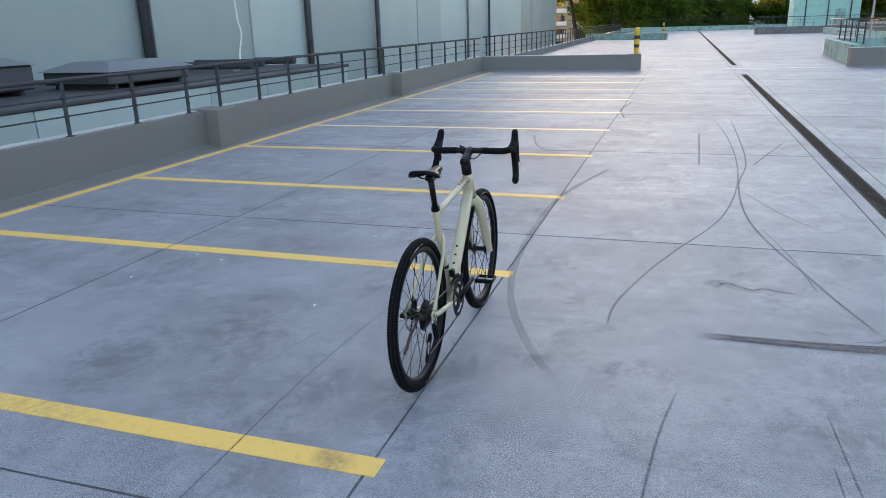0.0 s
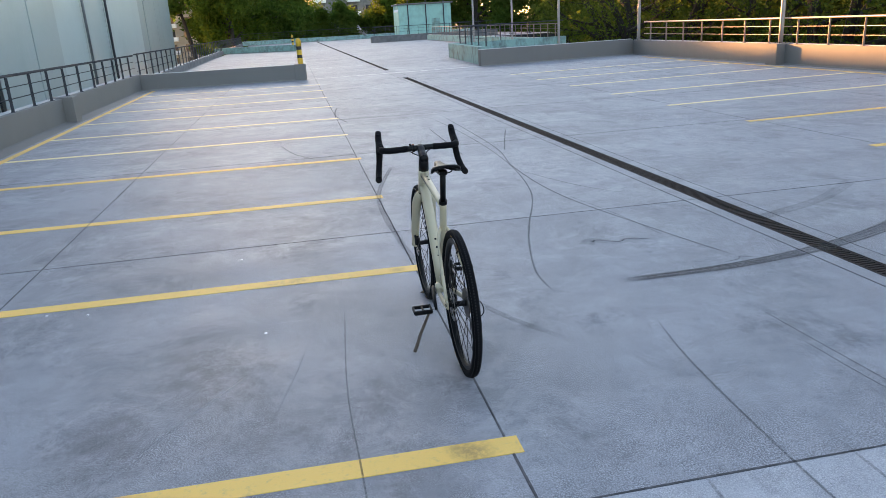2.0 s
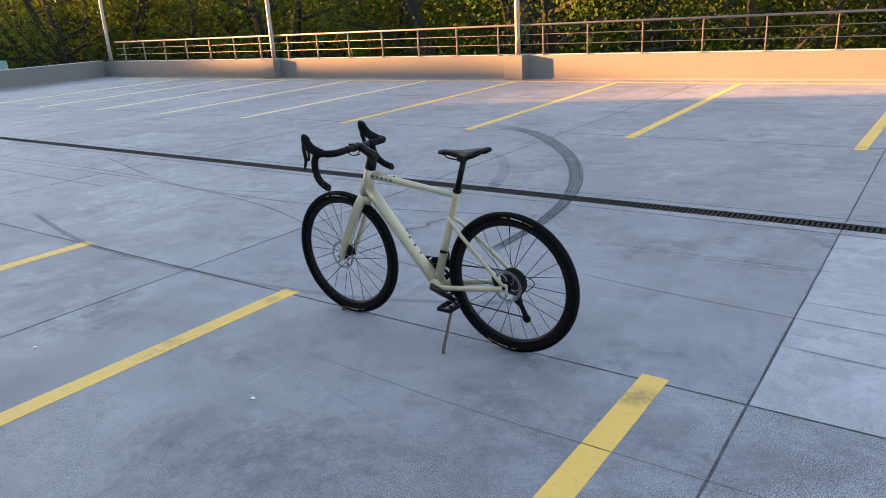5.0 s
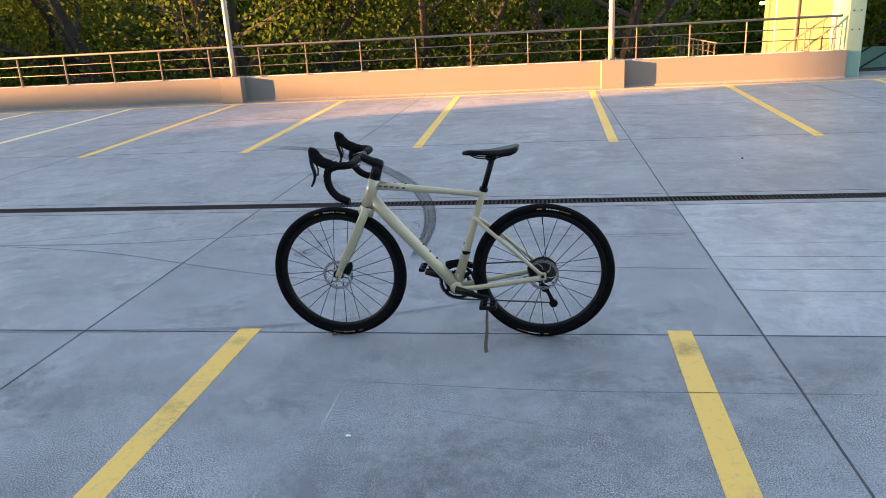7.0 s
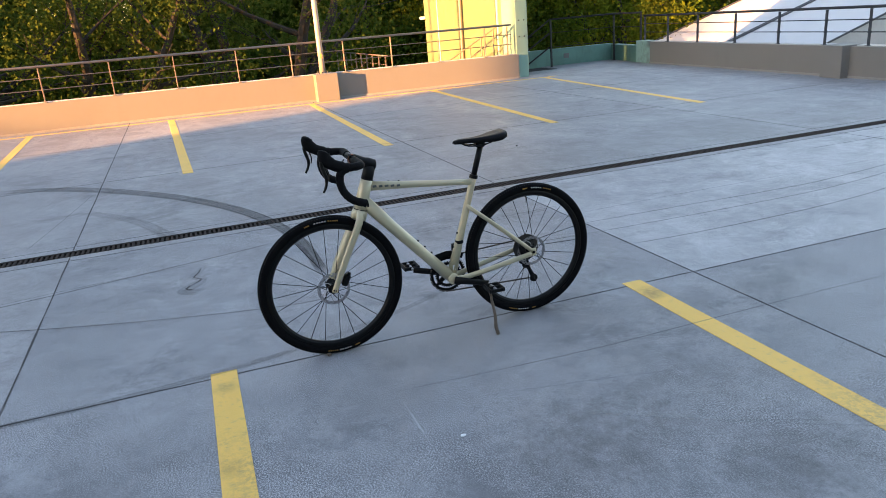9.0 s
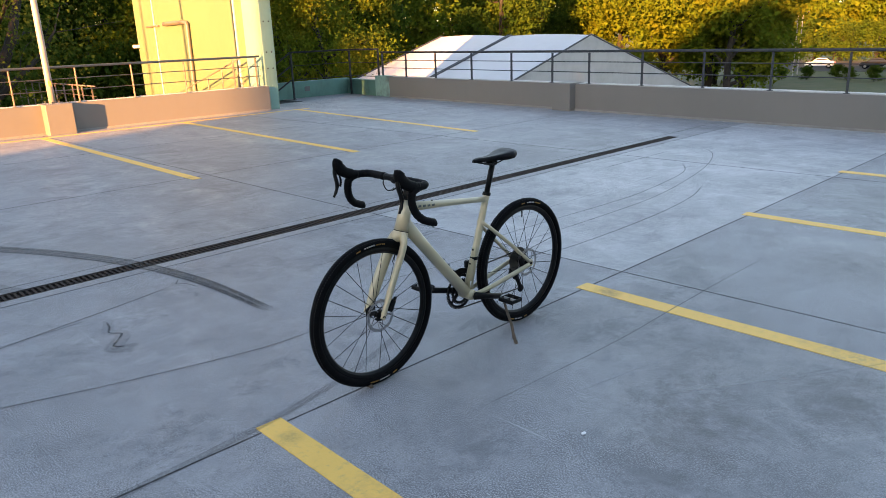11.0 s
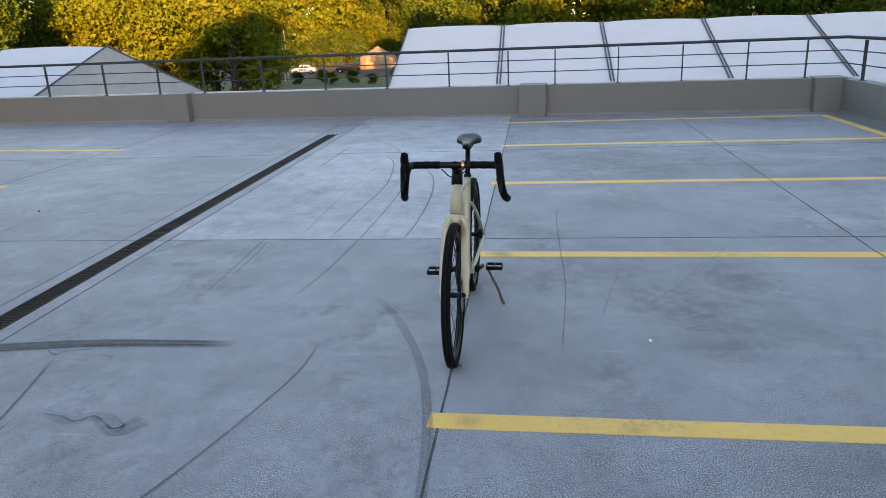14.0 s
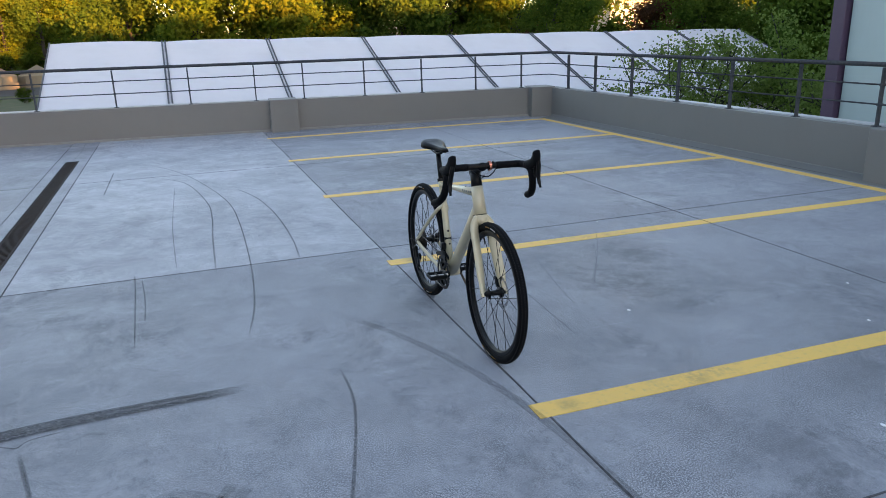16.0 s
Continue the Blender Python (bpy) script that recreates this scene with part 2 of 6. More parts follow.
leaf_dark = leaf_mat("deep green leaves", (0.060, 0.115, 0.020), (0.092, 0.132, 0.022), 0.55)
leaf_willow = leaf_mat("olive willow leaves", (0.060, 0.100, 0.018), (0.090, 0.118, 0.020), 0.5)
leaf_mid = leaf_mat("fresh green leaves", (0.045, 0.088, 0.012), (0.080, 0.112, 0.014), 0.42)
leaf_poplar = leaf_mat("light green poplar leaves", (0.115, 0.185, 0.042), (0.140, 0.200, 0.050), 0.45)
leaf_gold = leaf_mat("yellow-green leaves", (0.085, 0.135, 0.012), (0.135, 0.142, 0.014), 0.42)
leaf_red = leaf_mat("bronze-red leaves", (0.060, 0.030, 0.018), (0.085, 0.045, 0.02), 0.3)
grass = paint_mat("rough grass", (0.055, 0.075, 0.022), (0.11, 0.10, 0.05), 0.9, 0.8, 0.5)
asphalt = paint_mat("asphalt", (0.036, 0.036, 0.038), (0.055, 0.055, 0.055), 0.85, 0.6, 0.8)
render_beige = paint_mat("beige render", (0.36, 0.31, 0.25), (0.28, 0.245, 0.20), 0.8, 0.5, 0.2)
window_dark = Mat("dark window glass", (0.03, 0.035, 0.045), 0.12)
red_cloth = Mat("red awning cloth", (0.38, 0.05, 0.05), 0.8)
white_paint = Mat("white paint", (0.75, 0.76, 0.78), 0.4)
car_white = Mat("white car paint", (0.72, 0.73, 0.75), 0.25)
car_black = Mat("black car paint", (0.02, 0.021, 0.025), 0.2)
hazard_yellow = Mat("hazard yellow paint", (0.75, 0.46, 0.03), 0.45)
hazard_yellow.tint(hazard_yellow.noise(14, 4), (0.52, 0.33, 0.05), 0.6)
hazard_black = Mat("hazard black paint", (0.02, 0.02, 0.02), 0.5)

# bicycle
bike_paint = Mat("champagne metallic lacquer", (0.52, 0.46, 0.315), 0.36, 0.12)
bike_paint.b.inputs["Coat Weight"].default_value = 0.35
bike_paint.b.inputs["Coat Roughness"].default_value = 0.15
bike_paint.tint(bike_paint.noise(3, 4), (0.45, 0.395, 0.27), 0.4)
rubber = Mat("black tyre rubber", (0.0020, 0.0024, 0.0033), 0.8, spec=0.10)
rubber.tint(rubber.noise(40, 4), (0.0055, 0.0060, 0.0070), 0.45)
# tread rubber made lighter than the sidewall, for the skylight on it
tread_rubber = Mat("tyre tread lightened as skylit", (0.013, 0.0135, 0.015), 0.85, spec=0.2)
tread_rubber.tint(tread_rubber.noise(30, 4), (0.024, 0.025, 0.026), 0.5)
alu_black = Mat("black anodised alloy", (0.0022, 0.0025, 0.0032), 0.42, 0.0, spec=0.20)
alu_black.tint(alu_black.noise(60, 3), (0.005, 0.0054, 0.0062), 0.4)
plastic = Mat("black plastic", (0.0025, 0.0028, 0.0035), 0.5, spec=0.18)
bar_tape = Mat("black bar tape", (0.0026, 0.0030, 0.0040), 0.7, spec=0.12)
bar_tape.bump(bar_tape.noise(130, 3), 0.5, 0.001)
saddle_mat = Mat("dark grey saddle cover", (0.0026, 0.0030, 0.0040), 0.40, spec=0.14)
saddle_mat.bump(saddle_mat.noise(220, 3), 0.2, 0.0006)
rotor_mat = Mat("brushed steel", (0.40, 0.40, 0.41), 0.42, 0.85)
chain_mat = Mat("oiled chain steel", (0.075, 0.072, 0.068), 0.38, 0.9)
ring_copper = Mat("copper ring", (0.62, 0.25, 0.17), 0.25, 1.0)
decal_dark = Mat("grey frame lettering", (0.11, 0.115, 0.11), 0.4)
decal_gold = Mat("amber sidewall print", (0.42, 0.22, 0.04), 0.6)
decal_white = Mat("white sticker", (0.7, 0.7, 0.7), 0.4)
twig_bark = paint_mat("grey-brown twig bark", (0.12, 0.095, 0.075), (0.05, 0.04, 0.032), 0.9, 0.9, 60)


def skid_mat(name, strength, even=False, colour=(0.030, 0.030, 0.032)):
    m = Mat(name, colour, 0.75)
    uv = m.n.new("ShaderNodeUVMap")
    sep = m.n.new("ShaderNodeSeparateXYZ")
    m.l.new(uv.outputs[0], sep.inputs[0])

    def ramp(out, stops):
        r = m.n.new("ShaderNodeValToRGB")
        while len(r.color_ramp.elements) < len(stops):
            r.color_ramp.elements.new(0.5)
        for e, (p, v) in zip(r.color_ramp.elements, stops):
            e.position, e.color = p, (v, v, v, 1)
        m.l.new(out, r.inputs[0])
        return r.outputs[0]

    edge = ramp(sep.outputs[0], [(0, 0.35), (0.3, 1), (0.7, 1), (1, 0.35)] if even else [(0, 0), (0.07, 1), (0.3, 0.85), (0.5, 0.72), (0.7, 0.85), (0.93, 1), (1, 0)])
    ends = ramp(sep.outputs[1], [(0, 0), (0.06, 0.75), (0.5, 0.9), (0.93, 0.8), (1, 0)] if even else [(0, 0), (0.12, 0.55), (0.6, 0.72), (0.965, 1), (1, 0)])
    st = m.n.new("ShaderNodeTexNoise")
    st.inputs["Scale"].default_value, st.inputs["Detail"].default_value = 1.0, 3
    mp = m.n.new("ShaderNodeMapping")
    mp.inputs["Scale"].default_value = (9, 5, 1)
    m.l.new(uv.outputs[0], mp.inputs[0])
    m.l.new(mp.outputs[0], st.inputs["Vector"])
    r = m.n.new("ShaderNodeMapRange")
    r.inputs[1].default_value, r.inputs[2].default_value = 0.35, 0.62
    r.inputs[3].default_value, r.inputs[4].default_value = 0.5, 1.0
    m.l.new(st.outputs["Fac"], r.inputs[0])
    grain = m.noise(80, 4, 0.75, kind="World", lo=0.30, hi=0.50)
    fac = m.times(m.times(m.times(edge, ends), r.outputs[0]), grain)
    return m.cut(m.times(fac, strength))


skid = skid_mat("rubber skid marks", 0.9)
skid_thin = skid_mat("thin rubber tyre marks", 0.78, True)
crack_mat = skid_mat("dirt in a hairline crack", 0.62, True, (0.035, 0.035, 0.038))
scratch_mat = skid_mat("pale scratch in the coating", 0.22, True, (0.42, 0.41, 0.41))
skid_mid = skid_mat("worn rubber tyre marks", 0.55)
skid_faint = skid_mat("faint rubber tyre marks", 0.33)


# ---------------------------------------------------------------- mesh helpers
def surf(material):
    return material.m if isinstance(material, Mat) else material


def part(name, bm, material, parent=None, label="", smooth=False):
    me = bpy.data.meshes.new(name)
    if smooth:
        for fc in bm.faces:
            fc.smooth = True
    bm.to_mesh(me)
    bm.free()
    me.materials.append(surf(material))
    ob = new(name, me)
    if parent is not None:
        ob.parent = parent
    if label:
        tagged(ob, label)
    return ob


def thing(name, at, label, category, group="", kind="", rz=0.0):
    ob = new(name)
    ob.matrix_basis = pose(*at, 0, 0, rz)
    return tagged(ob, label, category, group, kind)


def box(bm, c, s, bevel=0.0, m=None):
    """A box of size s round c, with its edges cut."""
    r = bmesh.ops.create_cube(bm, size=1.0)
    vs = r["verts"]
    for v in vs:
        v.co = Vector((v.co.x * s[0], v.co.y * s[1], v.co.z * s[2]))
    if bevel:
        es = list({e for v in vs for e in v.link_edges})
        q = bmesh.ops.bevel(bm, geom=es, offset=bevel, segments=1, affect="EDGES")
        vs = list({v for fc in q["faces"] for v in fc.verts} | {v for v in vs if v.is_valid})
    for v in vs:
        v.co = (m @ v.co if m else v.co) + Vector(c)
    return bm


def frames(pts):
    """A direction and two sides for each point of a line."""
    pts = [Vector(p) for p in pts]
    out, up = [], None
    for i, p in enumerate(pts):
        d = (pts[min(i + 1, len(pts) - 1)] - pts[max(i - 1, 0)]).normalized()
        if up is None:
            up = Vector((0, 0, 1)) if abs(d.z) < 0.9 else Vector((1, 0, 0))
        a = d.cross(up).normalized()
        up = a.cross(d).normalized()
        out.append((p, d, a, up))
    return out


def tube(bm, pts, radii, n=8, flat=(1, 1), caps=True):
    """A round or oval bar along pts. flat: the two half-widths, times the radius."""
    if isinstance(radii, (int, float)):
        radii = [radii] * len(pts)
    rings = []
    for (p, d, a, b), r in zip(frames(pts), radii):
        fx, fy = r if isinstance(r, tuple) else (r * flat[0], r * flat[1])
        rings.append([bm.verts.new(p + a * (math.cos(2 * math.pi * k / n) * fx) + b * (math.sin(2 * math.pi * k / n) * fy)) for k in range(n)])
    for r0, r1 in zip(rings, rings[1:]):
        for k in range(n):
            bm.faces.new((r0[k], r0[(k + 1) % n], r1[(k + 1) % n], r1[k]))
    if caps:
        bm.faces.new(rings[0][::-1])
        bm.faces.new(rings[-1])
    return bm


def curve(pts, n=6):
    """A smooth line through pts."""
    p = [Vector(q) for q in pts]
    p = [2 * p[0] - p[1]] + p + [2 * p[-1] - p[-2]]
    out = []
    for i in range(1, len(p) - 2):
        for k in range(n):
            t = k / n
            a, b, c, d = p[i - 1], p[i], p[i + 1], p[i + 2]
            out.append(0.5 * (2 * b + (c - a) * t + (2 * a - 5 * b + 4 * c - d) * t * t + (3 * b - a - 3 * c + d) * t ** 3))
    out.append(p[-2])
    return out


def turned(bm, profile, centre, axis="X", n=32):
    """A body of revolution: profile of (along, radius), closed on itself if its ends meet."""
    rings = []
    for k in range(n):
        t = 2 * math.pi * k / n
        co, si = math.cos(t), math.sin(t)
        ring = []
        for u, r in profile:
            v = {"X": (u, r * co, r * si), "Y": (r * si, u, r * co), "Z": (r * co, r * si, u)}[axis]
            ring.append(bm.verts.new(Vector(v) + Vector(centre)))
        rings.append(ring)
    m = len(profile)
    for k in range(n):
        r0, r1 = rings[k], rings[(k + 1) % n]
        for i in range(m - 1):
            bm.faces.new((r0[i], r0[i + 1], r1[i + 1], r1[i]))
    bmesh.ops.remove_doubles(bm, verts=bm.verts, dist=1e-6)
    return bm


def B():
    return bmesh.new()


# ---------------------------------------------------------------- ground and deck
LOW = -5.4                                # the street below the roof deck
bm = B()
bmesh.ops.create_grid(bm, x_segments=40, y_segments=40, size=1500)
for v in bm.verts:
    far = max(0.0, math.hypot(v.co.x, v.co.y) - 260)
    v.co.z = LOW + 0.02 * far * (0.6 + 0.4 * math.sin(v.co.x * 0.01))
tagged(part("ground", bm, grass), "rough grass and earth round the car park", "ground", kind="structure")
bm = B()
box(bm, (44, -118, LOW + 0.01), (60, 26, 0.03))
tagged(part("road", bm, asphalt), "grey asphalt yard with parked cars", "road", kind="structure")

WX, EX, SY, NY = -6.12, 11.1, -5.3, 24.45  # inner faces of the parapets


def west_x(y):                             # the west parapet runs a little askew
    return -6.05 - 0.0145 * y


def south_y(x):
    return -5.80 - 0.083 * x


bm = B()
for x0, x1 in ((-6.6, 1.655), (1.845, 11.0)):
    box(bm, ((x0 + x1) / 2, 48, -0.315), (x1 - x0, 118, 0.6))
box(bm, (1.75, 48, -0.40), (0.19, 118, 0.6))
box(bm, (12.4, -5.6, -0.315), (2.8, 4.2, 0.6))
tagged(part("deck_slab", bm, joint_dark), "dark concrete body of the roof car park", "floor", kind="structure")
bm = B()
box(bm, (2.2, 48, (LOW - 0.66) / 2), (17.2, 117.6, -LOW - 0.66))
tagged(part("wall_storey_below", bm, grey_dirty), "stained grey concrete storey below the deck", "wall", kind="structure")

floor = tagged(new("floor"), "blue-grey coated concrete deck in large slabs, scuffed and stained", "floor", kind="structure")
XJ = [-7.0, -3.54, -0.93, 1.555, 1.945, 4.72, 7.9, 11.35]
YJ = [-7.4, -2.3, 1.56, 5.08, 8.9, 12.7, 16.5, 20.3, 24.45, 30, 36, 42, 48, 54, 60, 66, 72, 80, 88, 96, 105]
GAP_X, GAP_Y = 0.005, 0.005


def slab(x0, x1, y0, y1, z1, material):
    bm = B()
    g, h, d, c = GAP_X / 2, GAP_Y / 2, 0.03, 0.003
    x0, x1, y0, y1 = x0 + g, x1 - g, y0 + h, y1 - h
    vs = [bm.verts.new(p) for p in ((x0, y0, z1 - d), (x1, y0, z1 - d), (x1, y1, z1 - d), (x0, y1, z1 - d))]
    ws = [bm.verts.new(p) for p in ((x0, y0, z1 - c), (x1, y0, z1 - c), (x1, y1, z1 - c), (x0, y1, z1 - c))]
    ts = [bm.verts.new(p) for p in ((x0 + c, y0 + c, z1), (x1 - c, y0 + c, z1), (x1 - c, y1 - c, z1), (x0 + c, y1 - c, z1))]
    for k in range(4):
        j = (k + 1) % 4
        bm.faces.new((vs[k], vs[j], ws[j], ws[k]))
        bm.faces.new((ws[k], ws[j], ts[j], ts[k]))
    bm.faces.new(ts)
    return part("slab", bm, material, floor)


for y0, y1 in zip(YJ, YJ[1:]):
    for x0, x1 in zip(XJ, XJ[1:]):
        if (x0, x1) == (1.555, 1.945):
            continue
        pale = y1 <= 1.6 and -1 < x0 < 1.5
        gritty = (x1 <= -0.9 and y0 < 9) or (x0 == -0.93 and 1.5 < y0 < 5)
        slab(x0, x1, y0, y1, 0.0, deck_worn if pale else deck_speckled if gritty else deck)
slab(11.35, 13.4, -7.4, -4.9, 0.0, deck)
slab(11.35, 12.3, -4.9, -3.55, 0.0, deck)


def joint(p, q, w, seed):
    """A run of dirty sealant with uneven edges, lying over the gap between two slabs."""
    rng = random.Random(seed)
    p, q = Vector((*p, 0)), Vector((*q, 0))
    d = q - p
    n = Vector((-d.y, d.x, 0)).normalized()
    k = max(2, int(d.length / 0.22))
    bm = B()
    rows = []
    for i in range(k + 1):
        c = p + d * (i / k) + n * rng.uniform(-0.0015, 0.0015)
        rows.append([bm.verts.new(c + n * (o * w * rng.uniform(0.7, 1.3)) + Vector((0, 0, z))) for o, z in ((-0.5, 0.0004), (-0.3, 0.0016), (0.3, 0.0016), (0.5, 0.0004))])
    for a, b in zip(rows, rows[1:]):
        for j in range(3):
            bm.faces.new((a[j], b[j], b[j + 1], a[j + 1]))
    bmesh.ops.recalc_face_normals(bm, faces=bm.faces)
    for fc in bm.faces:
        if fc.normal.z < 0:
            fc.normal_flip()
    return part("joint_seal", bm, joint_seal, floor)


for n, (x, w) in enumerate(((-3.54, 0.0095), (-0.93, 0.0105), (1.555, 0.007), (1.945, 0.007), (4.72, 0.009), (7.9, 0.009))):
    joint((x, -5.4), (x, 24.4), w, 40 + n)
for n, y in enumerate((-2.3, 1.56, 5.08, 8.9, 12.7, 16.5, 20.3)):
    for x0, x1 in ((-6.1, 1.66), (1.84, 11.0)):
        joint((x0, y), (x1, y), 0.011 if y in (1.56, 5.08) else 0.009, 60 + 2 * n + (x0 > 0))
# a band of wall paint runs from the west parapet out over the deck
bm = B()
for ya, yb in zip(range(-5, 24), range(-4, 25)):
    vs = [bm.verts.new(v) for v in ((west_x(ya) - 0.02, ya, 0.03), (west_x(ya) + 0.20, ya, 0.0075), (west_x(ya) + 0.27, ya, 0.0012), (west_x(yb) + 0.27, yb, 0.0012), (west_x(yb) + 0.20, yb, 0.0075), (west_x(yb) - 0.02, yb, 0.03))]
    bm.faces.new((vs[0], vs[1], vs[4], vs[5]))
    bm.faces.new((vs[1], vs[2], vs[3], vs[4]))
bmesh.ops.remove_doubles(bm, verts=bm.verts, dist=1e-4)
bmesh.ops.recalc_face_normals(bm, faces=bm.faces)
for fc in bm.faces:
    if fc.normal.z < 0:
        fc.normal_flip()
part("gutter_band", bm, wall_paint, floor)
# strips of paler concrete either side of the drain
for y0, y1 in ((-7.4, -4.05), (-4.05, 1.56), (1.56, 5.08), (5.08, 8.9), (8.9, 12.7), (12.7, 16.5), (16.5, 22.35), (22.35, 26.6), (26.6, 40), (40, 60), (60, 105)):
    if y0 in (-7.4, 22.35):
        slab(1.555, 1.945, y0, y1, 0.0, deck)
    else:
        slab(1.555, 1.672, y0, y1, 0.001, deck)
        slab(1.828, 1.945, y0, y1, 0.001, deck)

# drain channel and its gratings
drain = thing("drain_channel", (1.75, 0, 0), "long rusty iron grating over a drain channel in the deck", "drain")
drain.scale = (0.8, 1, 1)
for y0, y1 in ((-4.05, 22.35), (26.6, 105)):
    bm = B()
    box(bm, (0, (y0 + y1) / 2, -0.07), (0.195, y1 - y0, 0.02))
    for s in (-1, 1):
        box(bm, (s * 0.0935, (y0 + y1) / 2, -0.03), (0.008, y1 - y0, 0.062))
    part("channel", bm, grate_mat, drain)


def grating_mesh():
    bm = B()
    for s in (-1, 1):
        box(bm, (s * 0.079, 0, -0.011), (0.016, 0.992, 0.022))
    box(bm, (0, 0, -0.014), (0.012, 0.99, 0.016))
    for k in range(28):
        box(bm, (0, -0.482 + k * 0.0357, -0.011), (0.148, 0.017, 0.020))
    me = bpy.data.meshes.new("grating")
    bm.to_mesh(me)
    bm.free()
    me.materials.append(surf(grate_mat))
    return me


gm = grating_mesh()
y = -3.55
while y < 22.0:
    o = new("grating", gm)
    o.parent, o.location = drain, (0, y, -0.001)
    y += 1.0
y = 27.1
while y < 70:
    o = new("grating", gm)
    o.parent, o.location = drain, (0, y, -0.001)
    y += 1.0


# ---------------------------------------------------------------- markings on the deck
def strip(name, p, q, width, material, label, category, group, z=0.003, breaks=()):
    """A painted line from p to q, broken where it crosses a joint."""
    p, q = Vector((*p, 0)), Vector((*q, 0))
    d = q - p
    n = Vector((-d.y, d.x, 0)).normalized() * width / 2
    cuts = [0.0]
    for axis, v in breaks:
        if abs(d[axis]) > 1e-6:
            t = (v - p[axis]) / d[axis]
            if 0.01 < t < 0.99:
                cuts += [t - 0.006 / d.length, t + 0.006 / d.length]
    cuts = sorted(cuts + [1.0])
    root = thing(name, (p.x, p.y, 0), label, category, group)
    for a, b in zip(cuts[::2], cuts[1::2]):
        bm = B()
        k = max(2, int((b - a) * d.length / 0.4))
        low, high, base = [], [], []
        for i in range(k + 1):
            c = d * (a + (b - a) * i / k)
            w = 1 + 0.018 * noise.noise((p + c) * 3.1)
            for lst, s, zz in ((low, -w, z), (high, w, z)):
                lst.append(bm.verts.new(c + n * s + Vector((0, 0, zz))))
            base.append((bm.verts.new(c - n * (w + 0.02) + Vector((0, 0, 0.0003))), bm.verts.new(c + n * (w + 0.02) + Vector((0, 0, 0.0003)))))
        for i in range(k):
            bm.faces.new((low[i], low[i + 1], high[i + 1], high[i]))
            bm.faces.new((base[i][0], base[i + 1][0], low[i + 1], low[i]))
            bm.faces.new((high[i], high[i + 1], base[i + 1][1], base[i][1]))
        bm.faces.new((low[0], high[0], base[0][1], base[0][0]))
        bm.faces.new((low[k], base[k][0], base[k][1], high[k]))
        part("painted_stretch", bm, material, root)
    return root


BAY = "worn yellow painted bay line on the grey deck"
XB = [(0, v) for v in XJ]
for y in (-4.85, -2.64, -0.365, 1.942, 4.146, 6.345, 8.55, 10.75, 12.95, 15.15, 17.35, 19.55, 21.75):
    strip("parking_line", (-0.885, y), (west_x(y) + 0.418 + 0.0021 * (y + 4.8), y + (0.05 if y < 0 else 0.06)), 0.115, yellow_glare if y > 9.5 else yellow, BAY, "road marking", "bay lines", breaks=XB)
for yi, yo in ((-2.97, -3.58), (-0.56, -0.92), (1.77, 1.66), (4.17, 4.33), (6.45, 6.73), (8.75, 9.1), (11.05, 11.5), (13.35, 13.9), (15.65, 16.3), (17.95, 18.7), (20.3, 21.1)):
    strip("parking_line", (4.57, yi), (10.55, yo), 0.115, yellow_glare if yi > 9.5 else yellow, BAY, "road marking", "bay lines", breaks=XB)
YB = [(1, v) for v in YJ]
strip("edge_line", (west_x(-4.8) + 0.36, -4.85), (west_x(24) + 0.42, 24.0), 0.11, yellow, "long worn yellow edge line along the west parapet", "road marking", "edge lines", breaks=YB)
strip("edge_line", (10.62, -3.9), (10.62, 24.2), 0.11, yellow, "long worn yellow edge line along the east parapet", "road marking", "edge lines", breaks=YB)
strip("threshold_line", (-1.1, 24.5), (4.9, 25.2), 0.16, white_line, "dusty pale threshold line across the deck opening", "road marking", "threshold lines")
strip("threshold_line", (-1.0, 31.2), (1.3, 31.4), 0.13, white_line, "faint pale line on the far deck", "road marking", "threshold lines")


def ribbon(name, pts, width, label, material=None, z=0.004, category="tyre mark"):
    line = curve([(x, y, 0) for x, y in pts], 10)
    bm = B()
    uvl = bm.loops.layers.uv.new("UVMap")
    rows, n = [], len(line)
    for i, (p, d, a, b) in enumerate(frames(line)):
        w = width if isinstance(width, float) else width[0] + (width[1] - width[0]) * i / (n - 1)
        rows.append((bm.verts.new(p + a * w / 2 + Vector((0, 0, z))), bm.verts.new(p - a * w / 2 + Vector((0, 0, z)))))
    for i in range(n - 1):
        fc = bm.faces.new((rows[i][0], rows[i + 1][0], rows[i + 1][1], rows[i][1]))
        for lp, (u, v) in zip(fc.loops, ((0, i), (0, i + 1), (1, i + 1), (1, i))):
            lp[uvl].uv = (u, v / (n - 1))
        if fc.normal.z < 0:
            fc.normal_flip()
    bm.normal_update()
    for fc in bm.faces:
        if fc.normal.z < 0:
            fc.normal_flip()
    return tagged(part(name, bm, material or skid), label, category, "tyre marks")


